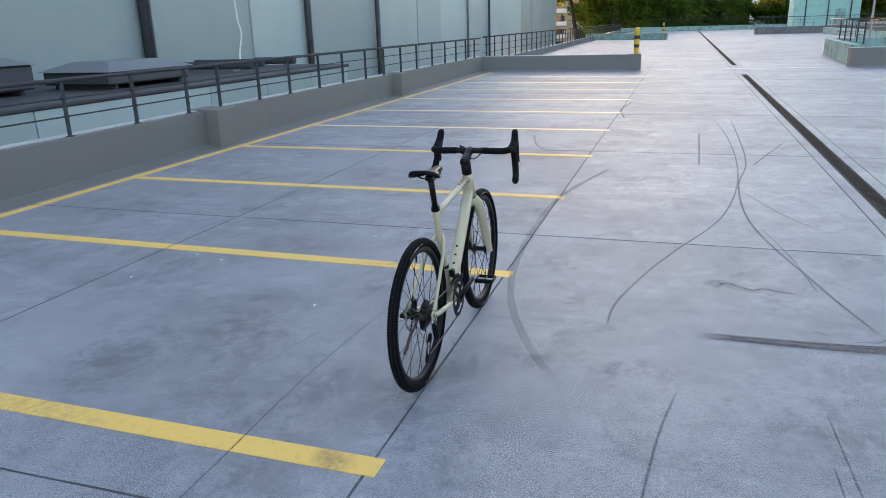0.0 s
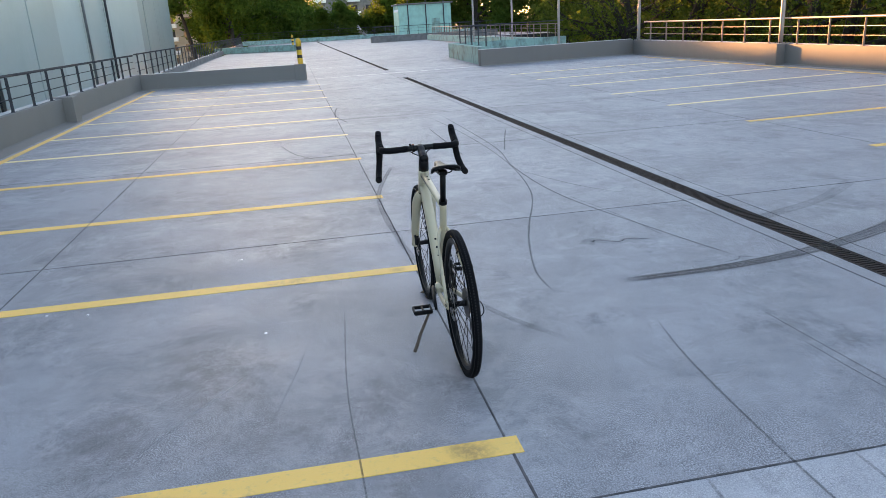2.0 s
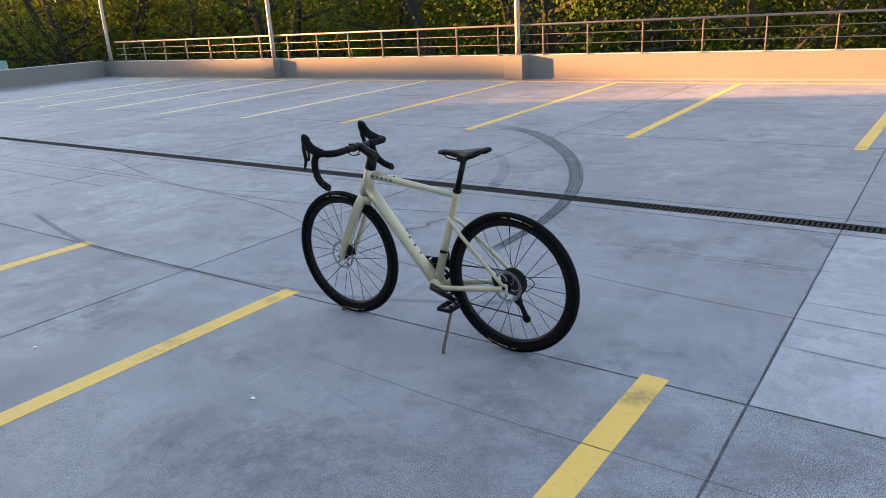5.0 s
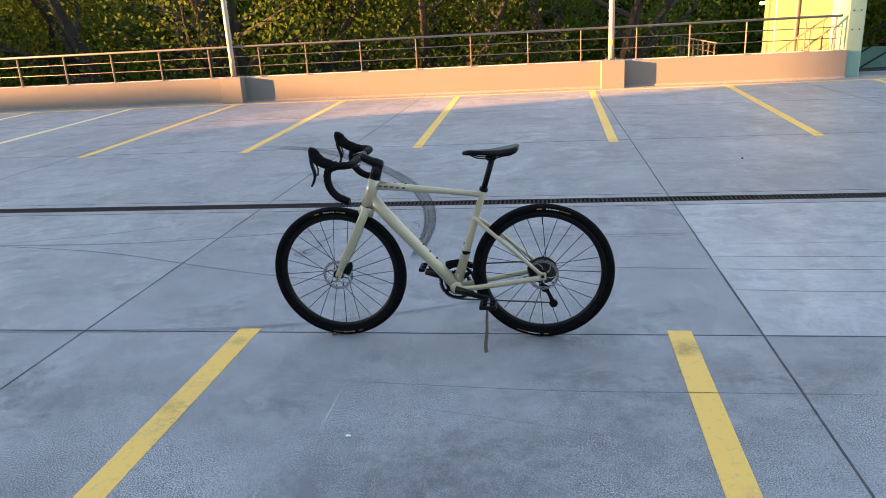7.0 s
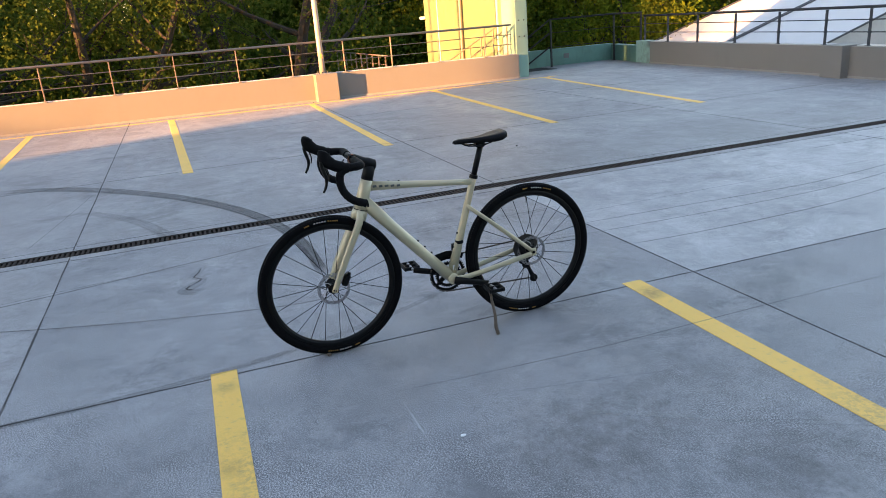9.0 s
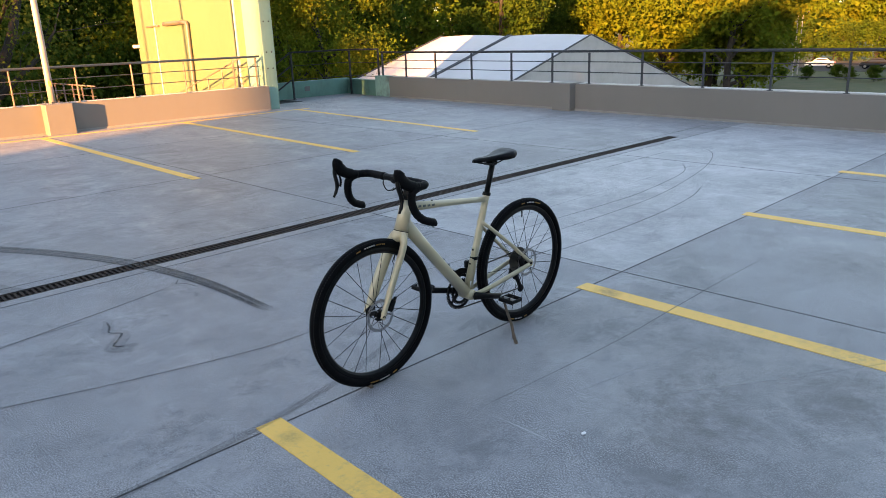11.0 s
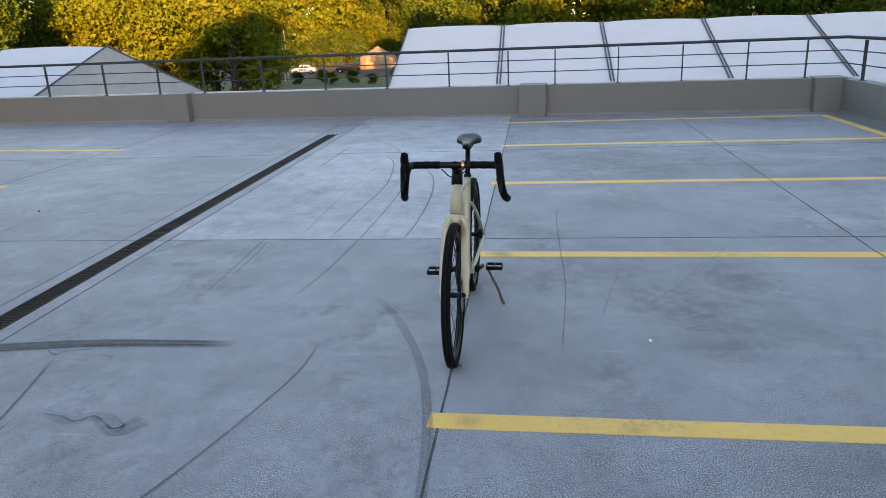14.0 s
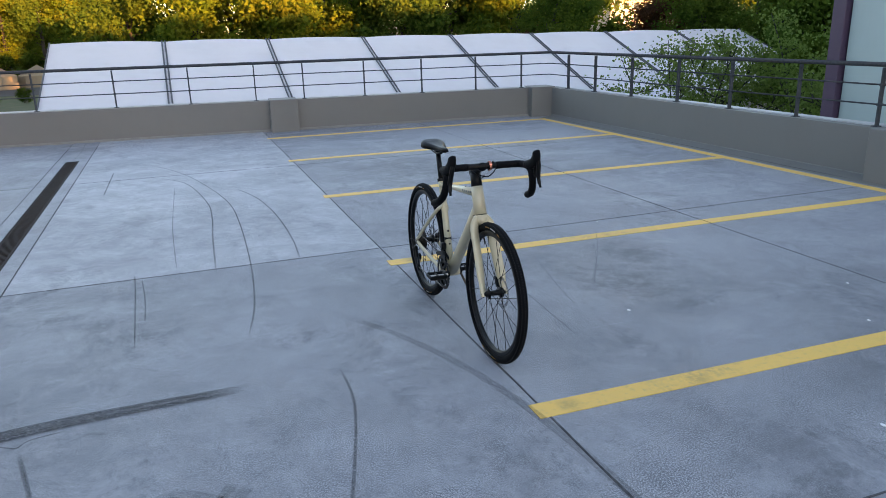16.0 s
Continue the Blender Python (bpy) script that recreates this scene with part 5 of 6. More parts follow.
# north, behind the far end of the deck
NORTH = "dark green tree behind the far end of the deck"
for x, y, kind, sc, lf in ((27, 113, "crown_tall", 1.6, leaf_dark), (35.5, 112, "crown_tall", 1.7, leaf_dark), (37, 100, "crown_tall", 1.5, leaf_dark), (24, 124, "crown_tall", 1.7, leaf_dark),
                           (30.5, 121, "crown_tall", 1.6, leaf_mid), (43, 113, "far_tall", 1.6, leaf_dark), (19.5, 120, "crown_broad", 1.25, leaf_dark), (15.2, 116, "crown_tall", 1.0, leaf_mid),
                           (-9, 108, "crown_tall", 1.25, leaf_mid), (-11.5, 122, "crown_tall", 1.0, leaf_mid), (-3, 117, "crown_broad", 1.30, leaf_dark), (-6.5, 128, "crown_tall", 1.1, leaf_dark),
                           (3.2, 121, "far_tall", 0.66, leaf_mid), (5.8, 119, "far_tall", 0.72, leaf_dark), (8.4, 122, "far_tall", 0.66, leaf_dark), (11.4, 120, "far_broad", 0.80, leaf_mid), (1.2, 131, "far_broad", 0.9, leaf_dark), (-4.5, 150, "far_broad", 1.15, leaf_dark), (-10, 148, "far_broad", 1.1, leaf_dark), (1, 156, "far_broad", 1.1, leaf_dark)):
    tree(kind, (x, y, LOW), sc, lf, NORTH, "north trees", rng.uniform(0, 360))
# unseen trees, added only to keep the sun off the east and north trees
for x, y, sc in ((-27, 160, 1.9), (-33, 177, 1.9), (-18, 135, 1.35)):
    tree("high", (x, y, LOW), sc, leaf_dark, "unseen high-crowned tree added behind the hall for shade", "north trees", rng.uniform(0, 360))
for x, y, sc in ((-14.5, 141, 1.2), (-16, 153, 1.3)):
    tree("far_tall", (x, y, LOW), sc, leaf_mid, "tall green tree behind the set-back wing of the hall", "north trees", rng.uniform(0, 360))


# ---------------------------------------------------------------- far buildings
def block(name, at, size, storeys, bays, label, material, rz=0):
    root = thing(name, at, label, "building", rz=rz)
    w, d, h = size
    bm = B()
    box(bm, (0, 0, h / 2), size, 0.05)
    part("wall", bm, material, root)
    bm = B()
    box(bm, (0, 0, h + 0.15), (w + 0.4, d + 0.4, 0.3))
    part("roof", bm, grey_dirty, root)
    fh, bw = h / storeys, w / bays
    win = B()
    box(win, (0, 0, 0), (bw * 0.5, 0.08, fh * 0.5))
    wme = bpy.data.meshes.new("window")
    win.to_mesh(wme)
    win.free()
    wme.materials.append(surf(window_dark))
    bal = B()
    box(bal, (0, 0, 0), (bw * 0.8, 0.9, 0.95), 0.03)
    bme = bpy.data.meshes.new("balcony")
    bal.to_mesh(bme)
    bal.free()
    bme.materials.append(surf(white_paint))
    for i in range(storeys):
        for j in range(bays):
            for s in (-1, 1):
                o = new("window", wme)
                o.parent, o.location = root, (-w / 2 + bw * (j + 0.5), s * (d / 2 + 0.02), fh * (i + 0.55))
                if j % 2 == 0:
                    o = new("balcony", bme)
                    o.parent, o.location = root, (-w / 2 + bw * (j + 0.5), s * (d / 2 + 0.45), fh * (i + 0.2))
    return root


flats = block("apartment_building", (-30, 190, LOW), (16, 12, 24), 8, 4, "white apartment building with balconies and a red awning beyond the trees", render_beige, -8)
bm = B()
box(bm, (2, -6.9, 13.5), (3.2, 1.0, 1.4), 0.05)
part("awning", bm, red_cloth, flats, "red awning")
block("apartment_building", (17, 185, LOW), (28, 12, 22), 7, 7, "grey apartment building seen between trees", grey_dirty, 5)
block("apartment_building", (-127, -190, LOW), (16, 14, 44), 13, 4, "tall beige apartment building far behind the tents", render_beige, 10)


# ---------------------------------------------------------------- cars in the yard below
def car(at, rz, paint, label, stripes=False):
    root = thing("car", at, label, "car", "parked cars", rz=rz)
    w = 0.84
    prof = [(-1.95, 0.35), (-2.0, 0.75), (-1.85, 0.98), (-1.45, 1.02), (-0.85, 1.42), (0.35, 1.46), (1.0, 1.02), (1.8, 0.88), (2.0, 0.65), (1.97, 0.32)]
    bm = B()
    for (s0, s1) in ((-1, 1),):
        l = [bm.verts.new((x, -w * (0.86 if z > 1.1 else 1), z)) for x, z in prof]
        r = [bm.verts.new((x, w * (0.86 if z > 1.1 else 1), z)) for x, z in prof]
    n = len(prof)
    for k in range(n):
        j = (k + 1) % n
        bm.faces.new((l[k], l[j], r[j], r[k]))
    bm.faces.new(l)
    bm.faces.new(r[::-1])
    bmesh.ops.recalc_face_normals(bm, faces=bm.faces)
    bmesh.ops.bevel(bm, geom=list(bm.edges), offset=0.05, segments=2, affect="EDGES")
    part("body", bm, paint, root, smooth=False)
    for s in (-1, 1):
        bm = B()
        vs = [bm.verts.new((x, s * (w * 0.93 + 0.012), z)) for x, z in ((-1.3, 1.05), (-0.8, 1.36), (0.3, 1.38), (0.8, 1.05))]
        bm.faces.new(vs)
        bmesh.ops.solidify(bm, geom=bm.faces, thickness=0.02)
        part("side_window", bm, window_dark, root)
    for x0, z0, x1, z1 in ((0.42, 1.42, 0.98, 1.05), (-0.92, 1.40, -1.42, 1.06)):
        bm = B()
        sgn = 1 if x0 > 0 else -1
        vs = [bm.verts.new((x + sgn * 0.02, y, z + 0.02)) for x, y, z in ((x0, -w * 0.75, z0), (x0, w * 0.75, z0), (x1, w * 0.82, z1), (x1, -w * 0.82, z1))]
        bm.faces.new(vs)
        bmesh.ops.solidify(bm, geom=bm.faces, thickness=0.02)
        part("windscreen" if x0 > 0 else "rear_window", bm, window_dark, root)
    for x in (-1.25, 1.25):
        for s in (-1, 1):
            wheel = part("wheel", turned(B(), [(-0.1, 0.0), (-0.1, 0.28), (-0.06, 0.32), (0.06, 0.32), (0.1, 0.28), (0.1, 0.0)], (x, s * 0.76, 0.32), "Y", 18), rubber, root)
            part("rim", turned(B(), [(0, 0.0), (0, 0.2), (s * 0.02, 0.19), (s * 0.02, 0.0)], (x, s * 0.865, 0.32), "Y", 14), duct_mat, wheel)
    for s in (-0.6, 0.6):
        bm = B()
        box(bm, (1.98, s, 0.68), (0.06, 0.32, 0.13), 0.02)
        part("headlight", bm, white_paint, root)
        bm = B()
        box(bm, (-1.98, s, 0.8), (0.06, 0.26, 0.16), 0.02)
        part("tail_light", bm, red_cloth, root)
    if stripes:
        for s in (-1, 1):
            for x in (-0.2, 0.25, 0.6):
                bm = B()
                box(bm, (x, s * (w + 0.012), 0.72), (0.3, 0.02, 0.22))
                part("side_marking", bm, red_cloth, root, "red bar marking")
    return root


car((36.5, -112, LOW + 0.03), 12, car_white, "small white car with red side markings parked in the yard", True)
car((29.0, -112, LOW + 0.03), 8, car_black, "black car parked in the yard")
for x, y in ((34.5, -98), (33.6, -94)):
    o = thing("street_lamp", (x, y, LOW), "slim grey street lamp standing by the yard", "street lamp", "street lamps")
    part("pole", tube(B(), [(0, 0, 0), (0, 0, 8)], [0.09, 0.05], 8), pole_mat, o)
    bm = B()
    box(bm, (-0.35, 0, 8.0), (0.8, 0.2, 0.12), 0.03)
    part("lamp_head", bm, steel_dark, o)
canopy_cloth = paint_mat("tan canopy cloth", (0.20, 0.165, 0.11), (0.15, 0.12, 0.08), 0.8, 0.5, 1.0)
for x, y, s in ((26.0, -122, 0.9), (20.5, -126, 0.8)):
    o = thing("canopy_tent", (x, y, LOW), "small tan peaked canopy tent in the sun", "tent", "canopy tents")
    bm = B()
    n = 12
    apex = bm.verts.new((0, 0, 4.2 * s))
    rim = [bm.verts.new((3.6 * s * math.cos(2 * math.pi * k / n), 3.6 * s * math.sin(2 * math.pi * k / n), 2.2 * s)) for k in range(n)]
    foot = [bm.verts.new((3.7 * s * math.cos(2 * math.pi * k / n), 3.7 * s * math.sin(2 * math.pi * k / n), 0)) for k in range(n)]
    for k in range(n):
        j = (k + 1) % n
        bm.faces.new((apex, rim[k], rim[j]))
        bm.faces.new((rim[k], foot[k], foot[j], rim[j]))
    part("canopy", bm, canopy_cloth, o)


# ---------------------------------------------------------------- the bicycle
BY = 3.105
bike = tagged(new("bicycle"), "champagne gravel bicycle with drop bars standing propped by a twig", "bicycle")
bike.matrix_basis = pose(-0.945, BY, 0, 0, -0.8, -0.4)
RA, FA, R = (-0.505, 0.338), (0.500, 0.338), 0.338       # rear axle, front axle, tyre radius
BBp = Vector((0, -0.085, 0.268))
HT, HB = Vector((0, 0.283, 0.812)), Vector((0, 0.328, 0.680))
ST = Vector((0, -0.235, 0.752))


def wheel(name, ay, az, rear):
    root = new(name)
    root.parent, root.location = bike, (0, ay, az)
    prof = []
    tr = 0.0205
    for k in range(17):
        t = math.pi * (-0.80 + 1.60 * k / 16)
        prof.append((tr * math.sin(t), R - tr + tr * math.cos(t)))
    prof = [(0.0095, R - 0.040)] + prof[::-1] + [(-0.0095, R - 0.040)]
    tyre = part("tyre", turned(B(), prof, (0, 0, 0), "X", 84), rubber, root, "black gravel tyre", smooth=True)
    # rows of low knobs
    bm = B()
    n = 170
    for k in range(n):
        for row, (off, rr) in enumerate(((-0.0125, R - 0.0056), (0.0, R - 0.0010), (0.0125, R - 0.0056))):
            t = 2 * math.pi * (k + 0.5 * (row % 2)) / n
            m3 = Matrix.Rotation(t, 3, "X")
            c = m3 @ Vector((off, 0, rr))
            box(bm, c, (0.0065, 0.0055, 0.0024), 0, m3)
    part("tread", bm, tread_rubber, tyre, "low-knobbed tread, skylight in its colour")
    # sidewall printing, as plain bars
    first = 0.08 if rear else 0.80
    for t0 in (first, first + math.pi):
        for s in (-1, 1):
            for mat, lab, bars in ((decal_gold, "amber printed bar", ((0.0, 0.075),)), (decal_white, "white printed bars", tuple((0.14 + 0.038 * i, 0.028) for i in range(5))), (decal_gold, "amber printed bars", tuple((0.345 + 0.031 * i, 0.023) for i in range(5)))):
                bm = B()
                for d0, dl in bars:
                    rows = []
                    for i in range(3):
                        t = t0 - d0 - dl * i / 2
                        rows.append([bm.verts.new((s * 0.0207, rr * math.sin(t), rr * math.cos(t))) for rr in (R - 0.0235, R - 0.0175)])
                    for i in range(2):
                        bm.faces.new((rows[i][0], rows[i + 1][0], rows[i + 1][1], rows[i][1]))
                bmesh.ops.solidify(bm, geom=bm.faces, thickness=0.001)
                part("sidewall_print", bm, mat, tyre, lab)
    rim_prof = [(-0.011, R - 0.036), (-0.0135, R - 0.044), (-0.012, R - 0.056), (-0.004, R - 0.064), (0.004, R - 0.064), (0.012, R - 0.056), (0.0135, R - 0.044), (0.011, R - 0.036), (0.0, R - 0.040), (-0.011, R - 0.036)]
    part("rim", turned(B(), rim_prof, (0, 0, 0), "X", 72), alu_black, root, "black alloy rim", smooth=False)
    hub = part("hub", turned(B(), [(-0.055, 0.0), (-0.055, 0.011), (-0.036, 0.013), (-0.034, 0.026), (-0.029, 0.027), (-0.026, 0.014), (0.0, 0.0125), (0.024, 0.014), (0.027, 0.026), (0.031, 0.026), (0.034, 0.014), (0.055, 0.011), (0.055, 0.0)], (0, 0, 0), "X", 20), alu_black, root, smooth=True)
    for k in range(24):
        side = 1 if k % 2 else -1
        t = 2 * math.pi * k / 24
        lag = (0.9 if (k // 2) % 2 else -0.9)
        h = (side * 0.030, 0.025 * math.sin(t + lag), 0.025 * math.cos(t + lag))
        q = (side * 0.003, (R - 0.062) * math.sin(t), (R - 0.062) * math.cos(t))
        part("spoke", tube(B(), [h, q], 0.0015, 4), alu_black, root)
    part("valve", tube(B(), [(0, 0.0, R - 0.062), (0, 0.0, R - 0.10)], [0.003, 0.002], 6), alu_black, root)
    # brake disc on the left side
    def ring_plate(rings, n, keep):
        """A thin pierced plate: keep(band, sector) says which cells are solid."""
        bm = B()
        grid = [[bm.verts.new((-0.0400, r * math.sin(2 * math.pi * (k + 0.35 * j) / n), r * math.cos(2 * math.pi * (k + 0.35 * j) / n))) for k in range(n)] for j, r in enumerate(rings)]
        for j in range(len(rings) - 1):
            for k in range(n):
                if keep(j, k):
                    bm.faces.new((grid[j][k], grid[j][(k + 1) % n], grid[j + 1][(k + 1) % n], grid[j + 1][k]))
        bmesh.ops.solidify(bm, geom=bm.faces, thickness=0.0018)
        return bm

    disc = part("brake_disc", ring_plate((0.0605, 0.0630, 0.0670, 0.0695, 0.0735, 0.0760), 54, lambda j, k: j % 2 == 0 or (k + j) % 3 != 0), rotor_mat, root, "pierced steel brake disc")
    for k in range(6):
        t = 2 * math.pi * k / 6
        pts = curve([(-0.0404, r * math.sin(t + a), r * math.cos(t + a)) for r, a in ((0.022, 0.0), (0.040, 0.10), (0.061, 0.42))], 3)
        part("disc_arm", tube(B(), pts, 0.0019, 4), rotor_mat, disc)
    part("disc_carrier", turned(B(), [(-0.042, 0.012), (-0.042, 0.024), (-0.037, 0.024), (-0.037, 0.012), (-0.042, 0.012)], (0, 0, 0), "X", 18), alu_black, disc, "black disc carrier")
    return root


wheel("rear_wheel", *RA, True)
front_wheel = wheel("front_wheel", *FA, False)
front_wheel.rotation_euler.x = 0.5

# frame tubes
frame_parts = [
    ("head_tube", [HB + Vector((0, 0.002, -0.004)), HB.lerp(HT, 0.5), HT], [(0.032, 0.032), (0.029, 0.030), (0.028, 0.029)]),
    ("top_tube", [Vector((0, 0.285, 0.782)), Vector((0, 0.10, 0.762)), Vector((0, -0.10, 0.740)), Vector((0, -0.234, 0.724))], [(0.021, 0.023), (0.019, 0.017), (0.016, 0.014), (0.014, 0.014)]),
    ("down_tube", [Vector((0, 0.305, 0.712)), Vector((0, 0.18, 0.565)), Vector((0, 0.03, 0.395)), BBp + Vector((0, 0.012, 0.012))], [(0.027, 0.031), (0.028, 0.027), (0.030, 0.026), (0.034, 0.028)]),
    ("seat_tube", [BBp, BBp.lerp(ST, 0.5), BBp.lerp(ST, 0.92), ST], [(0.026, 0.020), (0.018, 0.018), (0.016, 0.017), (0.0175, 0.0175)]),
]
for nm, pts, rad in frame_parts:
    part(nm, tube(B(), pts, rad, 16), bike_paint, bike, smooth=True)
part("bottom_bracket", turned(B(), [(-0.043, 0.0), (-0.043, 0.023), (-0.038, 0.027), (0.038, 0.027), (0.043, 0.023), (0.043, 0.0)], BBp, "X", 20), bike_paint, bike, smooth=True)
for s in (-1, 1):
    ax = Vector((s * 0.062, RA[0], RA[1]))
    part("seat_stay", tube(B(), curve([Vector((s * 0.010, -0.185, 0.618)), Vector((s * 0.033, -0.235, 0.575)), Vector((s * 0.052, -0.37, 0.460)), ax + Vector((0, 0.012, 0.012))], 5), [(0.008, 0.010)] * 16, 10), bike_paint, bike, smooth=True)
    part("chain_stay", tube(B(), curve([BBp + Vector((s * 0.024, -0.02, -0.004)), Vector((s * 0.038, -0.16, 0.268)), Vector((s * 0.052, -0.33, 0.298)), ax + Vector((0, 0.012, -0.008))], 5), [(0.010, 0.013)] * 16, 10), bike_paint, bike, smooth=True)
    bm = B()
    box(bm, ax + Vector((0, -0.002, 0)), (0.010, 0.030, 0.040), 0.006)
    part("dropout", bm, bike_paint, bike)
    # fork blade
    part("fork_blade", tube(B(), curve([HB + Vector((s * 0.012, 0.006, -0.012)), HB + Vector((s * 0.040, 0.022, -0.055)), Vector((s * 0.048, 0.415, 0.50)), Vector((s * 0.053, 0.480, 0.37)), Vector((s * 0.054, FA[0], FA[1] - 0.012))], 5),
                             [(0.0160, 0.0270)] * 8 + [(0.0150, 0.0250)] * 6 + [(0.0125, 0.0185)] * 7, 12), bike_paint, bike, smooth=True)
part("fork_crown", tube(B(), [HB + Vector((0, -0.002, 0.002)), HB + Vector((0, 0.008, -0.022)), HB + Vector((0, 0.016, -0.046))], [(0.032, 0.033), (0.038, 0.034), (0.038, 0.020)], 16), bike_paint, bike, smooth=True)
part("headset_ring", tube(B(), [HB + Vector((0, -0.001, -0.001)), HB + Vector((0, -0.002, 0.002))], 0.0338, 22), alu_black, bike)
for nm, c in (("front_axle", FA), ("rear_axle", RA)):
    part(nm, turned(B(), [(-0.070, 0.0), (-0.070, 0.007), (-0.062, 0.009), (0.062, 0.009), (0.068, 0.007), (0.068, 0.0)], (0, *c), "X", 12), alu_black, bike)

# lettering panel on the top and down tube, plain
for s in (-1, 1):
    bm = B()
    for k in range(5):
        y = 0.255 - 0.028 * k
        box(bm, (s * (0.0205 - 0.0006 * k), y, 0.780 - 0.0031 * k), (0.003, 0.018, 0.010), 0.001)
    part("lettering_bars", bm, decal_dark, bike, "grey lettering bars")
bm = B()
box(bm, (-0.0175, -0.098, 0.318), (0.003, 0.014, 0.030), 0.001)
part("sticker", bm, decal_white, bike, "small white sticker")

# bosses
for y in (0.185, 0.135):
    part("boss", turned(B(), [(0, 0.0), (0, 0.005), (0.004, 0.0045), (0.004, 0.0)], (0, y, 0.788 - (0.185 - y) * 0.1), "Z", 8), alu_black, bike)
for f in (0.56, 0.64, 0.72):
    p = Vector((0, 0.305, 0.712)).lerp(BBp, f) + Vector((0, -0.019, 0.019))
    bm = B()
    box(bm, p, (0.011, 0.008, 0.008), 0.002)
    part("boss", bm, alu_black, bike)
for f in (0.30, 0.44):
    p = BBp.lerp(ST, f) + Vector((0, 0.019, 0.004))
    bm = B()
    box(bm, p, (0.010, 0.008, 0.010), 0.002)
    part("boss", bm, alu_black, bike)

# seat post, clamp, saddle
part("seat_clamp", tube(B(), [ST + Vector((0, 0.003, -0.010)), ST + Vector((0, -0.002, 0.006))], 0.0205, 14), alu_black, bike)
post_top = Vector((0, -0.280, 0.897))
part("seat_post", tube(B(), [ST, post_top], 0.0138, 14), alu_black, bike, smooth=True)
bm = B()
box(bm, post_top + Vector((0, 0.006, 0.004)), (0.040, 0.048, 0.026), 0.006)
part("post_head", bm, alu_black, bike)
saddle = new("saddle")
saddle.parent, saddle.location = bike, (0, -0.274, 0.938)


def saddle_shell():
    bm = B()
    # half-width, height of the top and drop of the skirt, from tail to nose
    prof = [(-0.128, 0.040, 0.014, 0.012), (-0.118, 0.062, 0.018, 0.026), (-0.09, 0.071, 0.015, 0.034), (-0.055, 0.064, 0.010, 0.034), (-0.02, 0.043, 0.005, 0.030),
            (0.02, 0.027, 0.002, 0.026), (0.06, 0.021, 0.001, 0.024), (0.10, 0.019, -0.001, 0.022), (0.125, 0.014, -0.006, 0.016), (0.132, 0.006, -0.010, 0.010)]
    rows = []
    for y, w, z, dr in prof:
        row = []
        for k in range(11):
            t = -1 + 0.2 * k
            dip = 0.006 * math.exp(-(t * 2.2) ** 2) if -0.1 < y < 0.09 else 0
            row.append(bm.verts.new((w * math.sin(t * math.pi / 2), y, z - dr * abs(t) ** 3.2 - dip)))
        rows.append(row)
    for r0, r1 in zip(rows, rows[1:]):
        for k in range(10):
            bm.faces.new((r0[k], r0[k + 1], r1[k + 1], r1[k]))
    bmesh.ops.recalc_face_normals(bm, faces=bm.faces)
    bmesh.ops.solidify(bm, geom=list(bm.faces), thickness=0.010)
    return bm


part("cover", saddle_shell(), saddle_mat, saddle, "dark grey saddle cover", smooth=True)
for s in (-1, 1):
    part("saddle_rail", tube(B(), curve([(s * 0.010, 0.105, -0.016), (s * 0.020, 0.06, -0.036), (s * 0.022, -0.02, -0.038), (s * 0.030, -0.075, -0.020)], 4), 0.0035, 6), alu_black, saddle)

# steerer, stem, handlebar
part("spacer", tube(B(), [HT - (HT - HB).normalized() * 0.001, HT + (HT - HB).normalized() * 0.030, HT + (HT - HB).normalized() * 0.066], [0.0275, 0.0265, 0.0255], 18), alu_black, bike, smooth=True)
stem_top = HT + (HT - HB).normalized() * 0.075
clamp = Vector((0, 0.343, 0.920))
part("stem", tube(B(), curve([stem_top + Vector((0, -0.022, -0.010)), stem_top + Vector((0, -0.010, -0.006)), stem_top.lerp(clamp, 0.5), clamp + Vector((0, -0.012, -0.004)), clamp + Vector((0, 0.014, 0.0))], 4), [(0.020, 0.018)] * 2 + [(0.024, 0.025)] * 5 + [(0.021, 0.020)] * 5 + [(0.024, 0.020)] * 5, 14), alu_black, bike, "black alloy stem", smooth=True)
bar = new("handlebar")
bar.parent = bike
part("bar_centre", tube(B(), [clamp + Vector((-0.075, 0, 0)), clamp + Vector((0.075, 0, 0))], 0.0155, 12), alu_black, bar)
